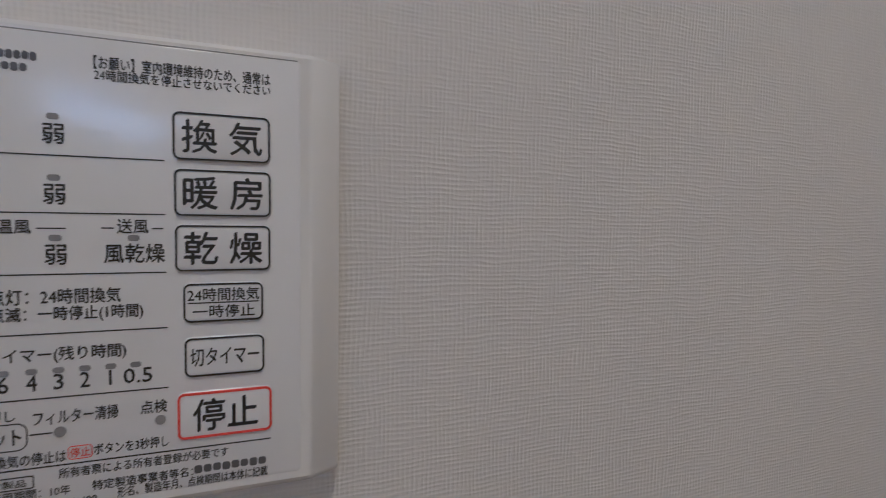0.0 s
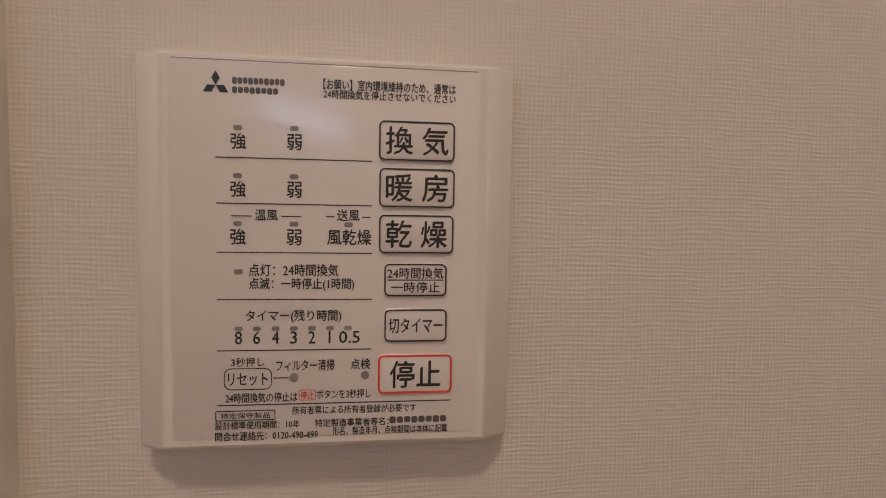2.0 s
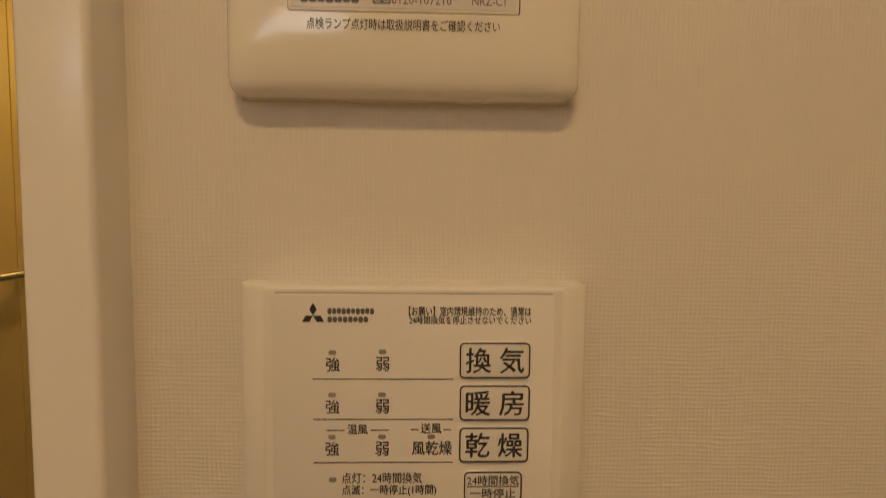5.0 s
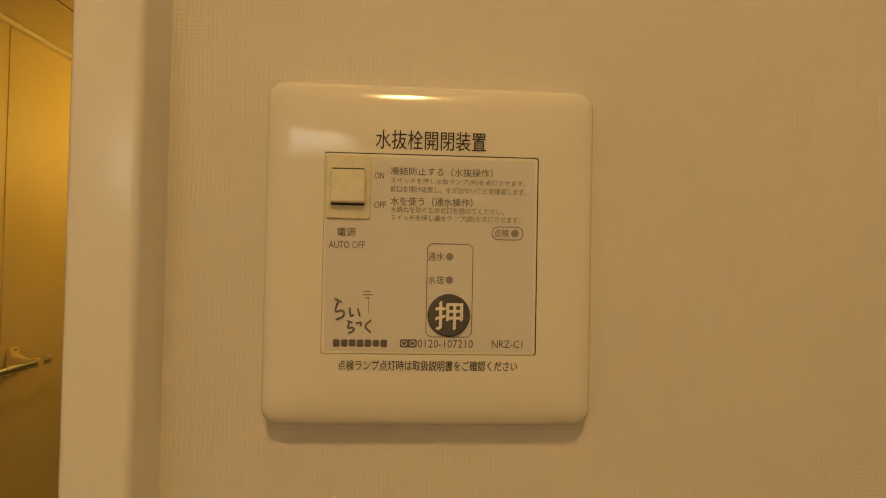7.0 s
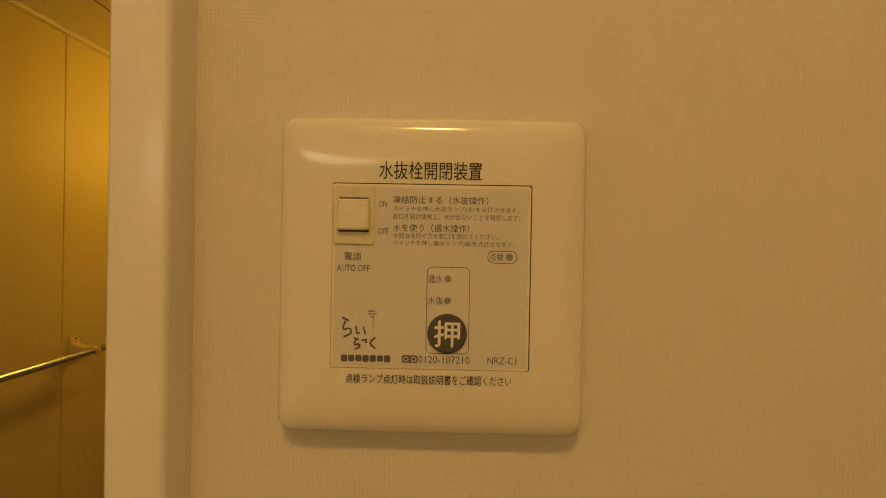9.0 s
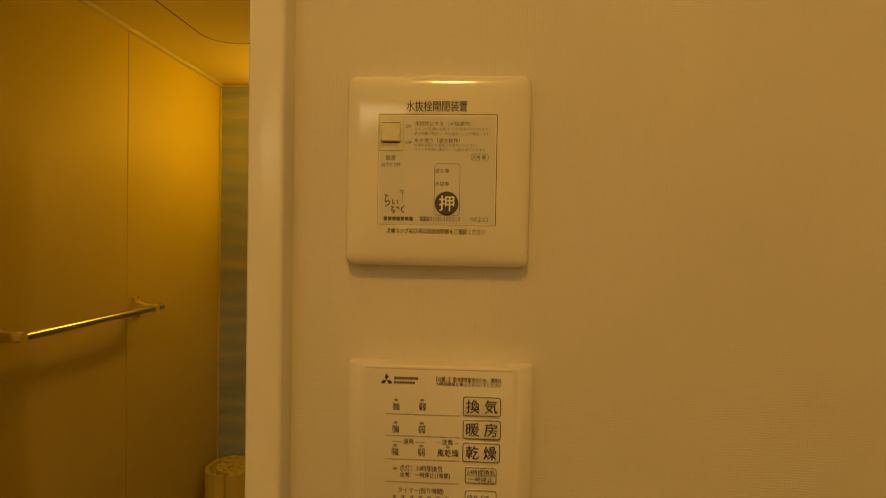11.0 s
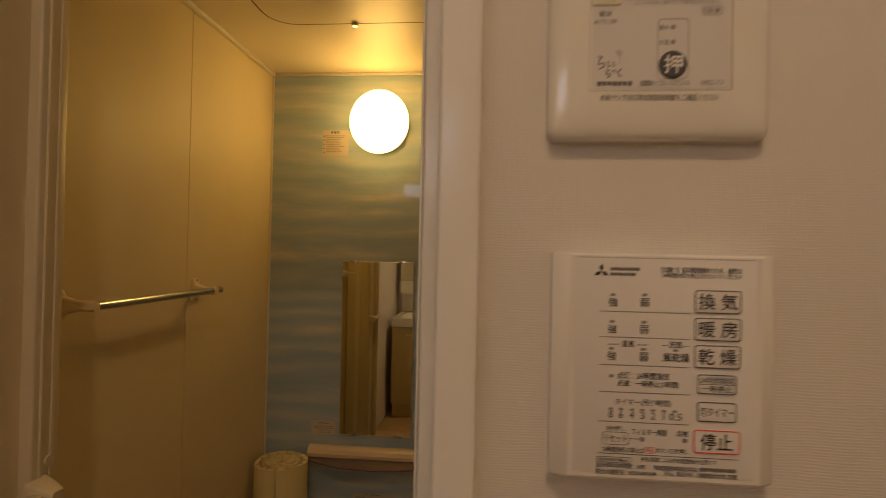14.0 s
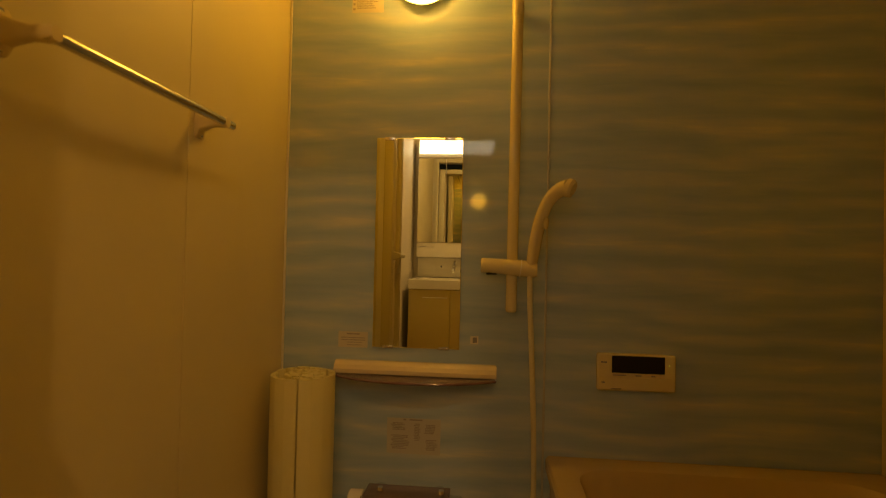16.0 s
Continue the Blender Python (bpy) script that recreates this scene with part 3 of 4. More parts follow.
def towel_bar():
    t = thing("towel_bar", XL, 0.71, 1.19, "brushed steel towel bar on cream wall brackets", "towel bar")
    xb = XL + 0.056
    part("rod", sweep([(xb, 0.502, 1.193), (xb, 0.920, 1.195)], 0.0078, 20), M_STEEL, t)
    for y0, s in ((0.497, 1), (0.902, -1)):
        b = part("bracket", loft([[(x, y0 + s * (o + py), 1.194 + pz) for py, pz in rounded(-w, w, -h, h, 0.006, 4)] for x, w, h, o in
                                  ((XL, 0.014, 0.027, 0.0), (XL + 0.005, 0.014, 0.027, 0.0), (XL + 0.010, 0.011, 0.015, 0.005), (XL + 0.035, 0.0075, 0.0085, 0.010), (xb - 0.002, 0.0085, 0.0095, 0.012), (xb + 0.008, 0.0075, 0.0085, 0.012))]), M_BRACKET, t, "cream plastic bracket")
        for dz in (0.021, -0.021):
            part("screw", loft([[(XL + q, y0 + 0.0042 * math.cos(k * math.pi / 6), 1.194 + dz + 0.0042 * math.sin(k * math.pi / 6)) for k in range(12)] for q in (0.004, 0.0072)]), M_STEEL, b)
    part("end_cap", sweep([(xb, 0.920, 1.195), (xb, 0.923, 1.195), (xb, 0.925, 1.195)], [0.0080, 0.0080, 0.006], 18), M_BRACKET, t)


towel_bar()


def bath_mirror():
    m = thing("bath_mirror", -0.40, YB, 0.99, "narrow upright bath mirror held by four clips", "mirror")
    x0, x1, z0, z1 = -0.5135, -0.2875, 0.7215, 1.2645
    part("glass", slab(x0, x1, z0, z1, 0.001, [(0, YB - 0.0005), (0, YB - 0.0045), (0.0015, YB - 0.0055)], 2), M_MIRROR, m, "silvered glass", smooth=0)
    for x, z, s in ((x0 + 0.035, z1, 1), (x1 - 0.035, z1, 1), (x0 + 0.04, z0, -1), (x1 - 0.04, z0, -1)):
        part("clip", block(x - 0.014, x + 0.014, YB - 0.0085, YB, z - (0.006 if s > 0 else 0.002), z + (0.003 if s > 0 else 0.005), 0.001), M_CHROME if s > 0 else M_STEEL, m)


bath_mirror()


def tray_shelf():
    s = thing("wall_shelf", -0.40, YB, 0.66, "beige wall rail with a smoky curved acrylic tray", "shelf")
    x0, x1 = -0.607, -0.194
    part("rail", loft([[(x, YB - py, 0.671 + pz) for py, pz in ((0.0, -0.016), (0.028, -0.016), (0.031, -0.014), (0.0315, -0.004), (0.030, -0.0025), (0.026, 0.006), (0.018, 0.0125), (0.012, 0.0145), (0.0, 0.0145))] for x in (x0, x1)]), M_RAIL, s, "beige glossy rail", smooth=25)
    part("end_cap", loft([[(x1 + e, YB - py, 0.671 + pz) for py, pz in rounded(0.001, 0.031, -0.0155, 0.0135, 0.006, 4)] for e in (0.0, 0.0025)]), M_RAIL, s)
    n = 24
    out = []
    for z, g in ((0.648, 0.0), (0.654, -0.002)):
        ring = [(x0 + (x1 - x0) * k / n, YB - 0.034 - (0.062 + g) * (1 - abs(2 * k / n - 1) ** 2.4), z) for k in range(n + 1)]
        ring += [(x1, YB - 0.004, z), (x0, YB - 0.004, z)]
        out.append(ring)
    part("tray", loft(out), M_SMOKE, s, "smoky translucent tray")
    edge = [(x0 + (x1 - x0) * k / n, YB - 0.0345 - 0.062 * (1 - abs(2 * k / n - 1) ** 2.4), 0.6510) for k in range(n + 1)]
    part("tray_edge", sweep(edge, 0.0031, 8), M_TRAYEDGE, s, "dark plum front edge")


tray_shelf()


def shower_rail():
    s = thing("shower_rail", -0.158, YB, 1.2, "cream plastic shower slide rail with a sliding holder", "shower rail")
    yb = YB - 0.045
    part("pole", sweep([(-0.160, yb, 0.826), (-0.160, yb, 0.830), (-0.157, yb, 1.565)], [0.011, 0.0135, 0.0135], 24), M_ABS, s)
    part("pole_cap", sweep([(-0.157, yb, 1.560), (-0.157, yb, 1.604), (-0.157, yb, 1.609)], [0.0145, 0.0145, 0.011], 24), M_ABS, s)
    for z in (0.85, 1.585):
        part("wall_mount", sweep([(-0.158, yb, z), (-0.158, YB, z)], [0.0105, 0.013], 18), M_ABS, s)
    h = part("holder", sweep([(-0.236, yb - 0.004, 0.940), (-0.233, yb - 0.004, 0.940), (-0.19, yb - 0.006, 0.938), (-0.135, yb - 0.010, 0.934), (-0.104, yb - 0.014, 0.932), (-0.100, yb - 0.014, 0.932)], [0.015, 0.0185, 0.0185, 0.0205, 0.0195, 0.017], 24), M_ABS, s, "cream sliding shower holder")
    part("release_button", block(-0.222, -0.196, yb - 0.012, yb + 0.004, 0.917, 0.924, 0.002), M_GAP, h, "dark release button")
    part("collar", sweep([(-0.140, yb - 0.010, 0.9345), (-0.138, yb - 0.010, 0.9343)], 0.0211, 24), M_TRIM, h)


shower_rail()


def hand_shower():
    s = thing("hand_shower", -0.113, YB - 0.06, 0.93, "cream hand shower resting in its holder, with a hose", "shower head")
    y = YB - 0.062
    spine = smooth_path([(-0.116, y, 0.918), (-0.113, y, 0.945), (-0.106, y - 0.004, 1.00), (-0.095, y - 0.012, 1.055), (-0.079, y - 0.024, 1.098), (-0.055, y - 0.044, 1.122), (-0.036, y - 0.058, 1.124)], 2)
    n = len(spine)
    rad = [0.0095 + 0.0065 * min(1, k / (0.3 * n)) + 0.0065 * max(0, (k / n - 0.62) / 0.38) for k in range(n)]
    part("handle", sweep(spine, rad, 22, squash=0.92), M_ABS, s)
    part("spray_face", sweep([(-0.038, y - 0.058, 1.124), (-0.030, y - 0.063, 1.121), (-0.026, y - 0.065, 1.119)], [0.0222, 0.0215, 0.016], 22), M_ABS, s)
    part("grip_button", dome(-0.083, y - 0.022, 1.045, 0.007, 0.010, 0.016, 16, 12), M_ABS, s)
    hose = smooth_path([(-0.117, y, 0.922), (-0.116, y, 0.86), (-0.108, y + 0.004, 0.72), (-0.100, y + 0.008, 0.55), (-0.096, y + 0.010, 0.36), (-0.11, y - 0.01, 0.16), (-0.18, y - 0.02, 0.12), (-0.25, y - 0.005, 0.2), (-0.27, y - 0.002, 0.345)], 3)
    part("hose", sweep(hose, 0.0066, 14), M_HOSE, s, "slim white shower hose")


hand_shower()


def wall_hook():
    h = thing("wall_hook", -0.020, YB, 1.67, "small white two-pronged shower hook on the wall", "hook")
    part("plate", slab(-0.034, -0.006, 1.655, 1.690, 0.010, [(0, YB), (0, YB - 0.004), (0.002, YB - 0.006)]), M_ABS, h)
    for s in (-1, 1):
        part("prong", sweep(smooth_path([(-0.020 + s * 0.004, YB - 0.004, 1.662), (-0.020 + s * 0.011, YB - 0.022, 1.660), (-0.020 + s * 0.013, YB - 0.034, 1.672), (-0.020 + s * 0.013, YB - 0.036, 1.688)], 2), 0.0042, 10), M_ABS, h)
    part("screw", disc(-0.020, 1.682, 0.003, YB - 0.004, YB - 0.007, 12), M_STEEL, h)


wall_hook()


def bath_remote():
    r = thing("bath_remote", 0.15, YB, 0.68, "white bath water-heater remote with a dark display", "remote control")
    x0, x1, z0, z1 = 0.056, 0.2445, 0.6375, 0.7285
    part("body", slab(x0, x1, z0, z1, 0.006, [(0, YB), (0, YB - 0.012), (0.003, YB - 0.016)]), M_ABS, r)
    part("display", slab(0.091, 0.218, 0.682, 0.7245, 0.002, [(0, YB - 0.0155), (0.0004, YB - 0.0166)], 3), M_DISPLAY, r, "blank black display")
    part("flap", slab(x0 + 0.004, x1 - 0.004, z0 + 0.003, 0.672, 0.004, [(0, YB - 0.0155), (0.0008, YB - 0.0175)], 4), M_ABS, r, "white lower cover flap")
    p = Print(r, x0, z1, YB - 0.0162, M_PALEINK)
    for u0, u1, v0, v1 in ((9, 23, 19, 23), (38, 70, 50.5, 53), (92, 106, 50.5, 53), (130, 140, 50.5, 53)):
        p.bar(u0, u1, v0, v1)
    Print(r, x0, z1, YB - 0.0176, M_PALEINK).bar(10, 18, 68, 72)
    Print(r, x0, z1, YB - 0.0176, M_GREYINK).bar(33, 58, 84, 86)
    part("key", slab(0.222, 0.240, 0.690, 0.717, 0.003, [(0, YB - 0.0155), (0.0008, YB - 0.0172)], 4), M_ABS, r)
    part("power_indicator", disc(0.2275, 0.7045, 0.0014, YB - 0.017, YB - 0.0177, 10), M_GREEN, r, "small green lit indicator")


bath_remote()


def sticker(x0, x1, z0, z1, label, rows, head="", paper=None, ink=None):
    s = thing("sticker", (x0 + x1) / 2, YB, (z0 + z1) / 2, label, "sticker")
    part("paper", slab(x0, x1, z0, z1, 0.0015, [(0, YB), (0, YB - 0.0004)], 2), paper or M_STICKER, s)
    p = Print(s, x0, z1, YB - 0.0004, ink or M_GREYINK)
    w, h = (x1 - x0) * 1000, (z1 - z0) * 1000
    for u0, u1, v0, v1 in rows:
        p.bar(u0 * w, u1 * w, v0 * h, v1 * h)
    if head:
        p.txt(head, 0.42 * w, 0.66 * w, 0.03 * h, 0.13 * h, M_INK)
        p.bar(0.33 * w, 0.39 * w, 0.04 * h, 0.12 * h, M_INK, "warning_mark")
    return s


rows = [(0.14, 0.52 + 0.4 * random.random(), 0.2 + 0.07 * k, 0.23 + 0.07 * k) for k in range(10)] + [(0.03, 0.10, 0.2 + 0.16 * k, 0.27 + 0.16 * k) for k in range(5)]
sticker(-0.590, -0.506, 1.597, 1.677, "cream paper warning label on the bath wall", rows, "警告", paper=M_OLDPAPER, ink=M_SHEETINK)
rows = [(0.28, 0.72, 0.10, 0.18), (0.1, 0.9, 0.36, 0.41), (0.1, 0.92, 0.50, 0.55), (0.3, 0.8, 0.66, 0.70), (0.3, 0.8, 0.82, 0.86)]
sticker(-0.605, -0.527, 0.717, 0.758, "small pale paper notice below the mirror", rows, paper=M_OLDPAPER, ink=M_SHEETINK)
rows = [(0.3, 0.36, 0.02, 0.06), (0.42, 0.66, 0.02, 0.06)]
for u, v, du, dv in ((0.05, 0.13, 0.3, 0.26), (0.05, 0.48, 0.38, 0.42), (0.5, 0.14, 0.13, 0.5), (0.68, 0.16, 0.26, 0.3), (0.7, 0.58, 0.25, 0.34)):
    for k in range(int(dv / 0.045)):
        rows.append((u + du * 0.2 * random.random(), u + du * (0.7 + 0.3 * random.random()), v + 0.045 * k, v + 0.045 * k + 0.026))
sticker(-0.470, -0.331, 0.449, 0.540, "pale translucent instruction sheet on the bath wall", rows, paper=M_PALESTICK, ink=M_SHEETINK)
sticker(-0.260, -0.239, 0.737, 0.757, "tiny square grey sticker beside the mirror", [(0.3, 0.8, 0.15, 0.85)], ink=M_PALEINK)


def bath_faucet():
    f = thing("bath_faucet", -0.41, YB, 0.36, "bath mixer faucet with a smoky cover and knobs", "faucet")
    yc = YB - 0.07
    part("body", loft([[(x, yc + py, 0.352 + pz) for py, pz in rounded(-0.03, 0.03, -0.022, 0.022, 0.012, 5)] for x in (-0.515, -0.295)]), M_CHROME, f)
    part("cover", loft([[(x, yc + py, 0.378 + pz) for py, pz in rounded(-0.036, 0.036, -0.004, 0.006, 0.004, 4)] for x in (-0.505, -0.300)]), M_SMOKE, f, "smoky top cover")
    part("temperature_knob", sweep([(-0.548, yc, 0.355), (-0.544, yc, 0.355), (-0.512, yc, 0.355)], [0.022, 0.026, 0.026], 24), M_BODY, f, "white temperature knob")
    part("flow_knob", sweep([(-0.298, yc, 0.355), (-0.272, yc, 0.355), (-0.268, yc, 0.355)], [0.024, 0.024, 0.02], 24), M_CHROME, f)
    for x in (-0.48, -0.33):
        part("inlet", sweep([(x, yc + 0.02, 0.352), (x, YB, 0.352)], [0.014, 0.02], 18), M_CHROME, f)
        part("cover_screw", sweep([(x + 0.01, yc, 0.382), (x + 0.01, yc, 0.391)], [0.009, 0.007], 14), M_CHROME, f)
    part("spout", sweep(smooth_path([(-0.42, yc, 0.335), (-0.42, yc - 0.05, 0.33), (-0.42, yc - 0.11, 0.325), (-0.42, yc - 0.12, 0.305)], 2), 0.011, 16), M_CHROME, f)


bath_faucet()


def bathtub():
    t = thing("bathtub", 0.33, 0.75, BATHFLOOR, "cream acrylic bathtub with a wide rounded rim", "bathtub")
    x0, x1, y0, y1, zr = -0.066, XR - 0.002, 0.164, YB - 0.002, 0.467
    part("apron", flat_slab(x0, x1, y0, y1, 0.01, [(0.012, BATHFLOOR), (0.012, zr - 0.05), (0.0, zr - 0.03), (0.0, zr - 0.008), (0.006, zr)], 4, (True, False)), M_TUB, t)
    steps = [(0.004, 0.010, zr - 0.001), (0.050, 0.060, zr), (0.064, 0.075, zr - 0.005), (0.074, 0.085, zr - 0.03), (0.12, 0.10, 0.08), (0.16, 0.10, 0.0), (0.22, 0.09, -0.02)]
    part("basin", loft([[(x, y, z) for x, y in rounded(x0 + q, x1 - q, y0 + q, y1 - q, r, 8)] for q, r, z in steps], (False, True)), M_TUB, t)


bathtub()


def lid_roll():
    """A roll-up bath lid: hinged hollow slats wound into a spiral, standing on end."""
    r = thing("bath_lid_roll", -0.661, 1.228, BATHFLOOR, "cream slatted roll-up bath lid, rolled and standing upright", "bath lid")
    cx, cy, z0, z1, w, th = -0.661, 1.228, BATHFLOOR, 0.668, 0.0300, 0.0115
    section = [(-w / 2, 0), (-w / 6, 0.0011), (w / 6, 0.0011), (w / 2, 0), (w * 0.20, -th), (-w * 0.20, -th)]
    bm = loft([[(x, y, z) for x, y in section] for z in (0.0, z1 - z0 - 0.002)] + [[(x * 0.93, y * 0.93 - 0.0004, z1 - z0) for x, y in section]])
    me = finish("slat", bm, M_SLAT, 50)
    # one closed outer turn with a narrow gap, then the tight coils inside it
    a = radians(-78)
    rad, laid = 0.0760, 0
    while rad > 0.016:
        ob = new("slat", me)
        ob.parent = r
        step = (0.0296 if laid < 16 else 0.965 * w) / rad
        mid = a + step / 2
        ob.matrix_local = Matrix.Translation((rad * math.cos(mid) * 0.995, rad * math.sin(mid) * 0.995, random.uniform(-0.004, 0.0))) @ Matrix.Rotation(mid - math.pi / 2, 4, "Z")
        a += step
        laid += 1
        if laid == 16:
            rad = 0.0560
        elif laid > 16:
            rad -= 0.0152 * step / (2 * math.pi)


lid_roll()

# ---- the two wall panels in the washroom ----
def control_panel():
    c = thing("bath_control_panel", 0.0425, 0.0, 1.231, "white bath fan and heater control panel on the wall", "control panel")
    x0, x1, z0, z1, f = -0.0170, 0.0998, 1.1733, 1.2935, 0.0092
    prof = [(x0 + 0.0008, 0.0), (x0, -0.0008), (x0, -0.0080), (x0 + 0.0010, -0.0092), (x0 + f - 0.001, -0.0136), (x0 + f + 0.0006, -0.0140), (x1 - f - 0.0006, -0.0140), (x1 - f + 0.001, -0.0136), (x1 - 0.0010, -0.0092), (x1, -0.0080), (x1, -0.0008), (x1 - 0.0008, 0.0)]
    rings = [[(x, y * k, z) for x, y in prof] for z, k in ((z0 - 0.0015, 0.80), (z0 - 0.0002, 0.93), (z0 + 0.0010, 1.0), (z1 - 0.0012, 1.0), (z1, 0.93))]
    part("body", loft(rings), M_BODY, c, "warm white moulded body")
    face = part("face_sheet", slab(x0 + f + 0.0025, x1 - f - 0.0025, z0 + 0.0030, z1 - 0.0025, 0.001, [(0, -0.0138), (0, -0.0141), (0.0002, -0.0142)], 3), M_FACE, c, "printed glossy face sheet")
    part("face_joint", block(x0 + 0.0125, x1 - 0.0125, -0.01408, -0.0135, z1 - 0.0024, z1 - 0.0021), M_LED, c, "thin joint line")
    ctl = Print(face, -0.018, z1, -0.0142, lean=0.010)
    ctl.logo(22.3, 29.7, 5.4, 12.2)
    ctl.blocks(30.7, 46.1, 7.2, 9.3, 10)
    ctl.blocks(30.7, 44.2, 10.0, 12.0, 8)
    ctl.txt("【お願い】室内環境維持のため、通常は", 57.3, 97.8, 6.5, 9.7)
    ctl.txt("24時間換気を停止させないでください", 57.4, 97.9, 9.7, 12.4)
    ctl.led(31.1, 33.6, 21.3, 22.8)
    ctl.led(47.6, 50.1, 21.0, 22.5)
    ctl.txt("強", 30.3, 34.8, 23.7, 28.4)
    ctl.txt("弱", 46.7, 51.1, 23.5, 28.2)
    ctl.led(31.1, 33.6, 35.6, 37.1)
    ctl.led(47.6, 50.2, 35.5, 37.0)
    ctl.txt("強", 30.3, 34.8, 38.0, 42.7)
    ctl.txt("弱", 46.8, 51.2, 37.8, 42.6)
    ctl.led(31.2, 33.6, 50.0, 51.5)
    ctl.led(47.7, 50.3, 49.9, 51.4)
    ctl.txt("強", 30.3, 34.8, 52.3, 57.1)
    ctl.txt("弱", 46.9, 51.3, 52.3, 57.1)
    ctl.line(25.9, 72.5, 30.7, 31.2)
    ctl.line(26.2, 72.7, 44.4, 44.9)
    ctl.line(26.3, 72.9, 59.2, 59.7)
    ctl.line(26.5, 73.1, 73.6, 74.1)
    ctl.line(26.6, 73.3, 89.4, 89.8)
    ctl.line(26.6, 98.8, 106.4, 106.8)
    ctl.txt("温風", 37.5, 44.2, 46.3, 49.7)
    ctl.line(30.5, 36.6, 48.2, 48.6)
    ctl.line(45.2, 51.3, 48.2, 48.5)
    ctl.txt("送風", 61.9, 68.8, 45.9, 49.5)
    ctl.line(58.5, 61.3, 48.0, 48.4)
    ctl.line(69.5, 72.2, 48.1, 48.4)
    ctl.led(64.2, 66.8, 49.9, 51.4)
    ctl.txt("風乾燥", 59.1, 72.5, 52.1, 56.9)
    ctl.led(31.5, 34.0, 64.6, 66.2)
    ctl.txt("点灯：24時間換気", 35.8, 62.6, 62.9, 66.7)
    ctl.txt("点滅：一時停止(1時間)", 35.9, 67.5, 67.2, 71.2)
    ctl.txt("タイマー(残り時間)", 35.0, 63.7, 77.1, 81.1)
    ctl.led(31.7, 34.0, 82.2, 83.6)
    ctl.txt("8", 31.8, 33.9, 83.7, 87.6)
    ctl.led(37.1, 39.4, 82.2, 83.6)
    ctl.txt("6", 37.2, 39.3, 83.7, 87.6)
    ctl.led(42.7, 45.0, 82.2, 83.6)
    ctl.txt("4", 42.8, 44.9, 83.7, 87.6)
    ctl.led(48.1, 50.5, 82.2, 83.6)
    ctl.txt("3", 48.3, 50.3, 83.8, 87.6)
    ctl.led(53.6, 56.0, 82.2, 83.6)
    ctl.txt("2", 53.8, 55.8, 83.8, 87.6)
    ctl.led(59.1, 61.5, 82.2, 83.6)
    ctl.txt("1", 59.3, 61.3, 83.8, 87.6)
    ctl.led(64.6, 67.0, 82.2, 83.6)
    ctl.txt("0.5", 63.1, 69.5, 83.8, 87.6)
    ctl.txt("3秒押し", 30.8, 40.5, 91.8, 94.6)
    ctl.txt("フィルター清掃", 44.1, 61.8, 92.7, 96.2)
    ctl.txt("点検", 66.8, 72.9, 92.6, 96.0)
    ctl.box("リセット", 28.6, 42.9, 95.1, 101.9)
    ctl.line(43.2, 48.0, 98.1, 98.5)
    ctl.dot(48.2, 50.8, 96.9, 99.6)
    ctl.dot(70.1, 72.6, 96.7, 99.2)
    ctl.txt("24時間換気の停止は", 29.1, 50.6, 102.8, 105.9)
    ctl.redbox("停止", 51.0, 56.2, 102.2, 105.6)
    ctl.txt("ボタンを3秒押し", 56.5, 73.2, 102.3, 105.2)
    ctl.box("特定保守製品", 26.1, 44.0, 108.3, 111.5)
    ctl.txt("所有者票による所有者登録が必要です", 49.1, 87.7, 107.4, 110.0)
    ctl.txt("設計標準使用期間：10年", 26.1, 51.4, 111.7, 114.2)
    ctl.txt("特定製造事業者等名：", 56.1, 79.0, 111.6, 114.2)
    ctl.blocks(79.3, 97.8, 111.5, 113.7, 8)
    ctl.txt("問合せ連絡先：0120-490-499", 26.1, 57.0, 114.9, 117.8)
    ctl.txt("形名、製造年月、点検期間は本体に記載", 61.6, 97.9, 114.3, 117.0)
    ctl.button("換 気", 74.4, 97.9, 18.4, 30.5)
    ctl.button("暖 房", 74.7, 98.2, 32.9, 44.9)
    ctl.button("乾 燥", 74.9, 98.2, 47.3, 59.3)
    ctl.button("24時間換気/一時停止", 76.8, 96.4, 62.6, 72.8)
    ctl.button("切タイマー", 77.1, 96.8, 77.0, 87.3)
    ctl.button("停止", 75.4, 98.9, 91.6, 103.9)


control_panel()


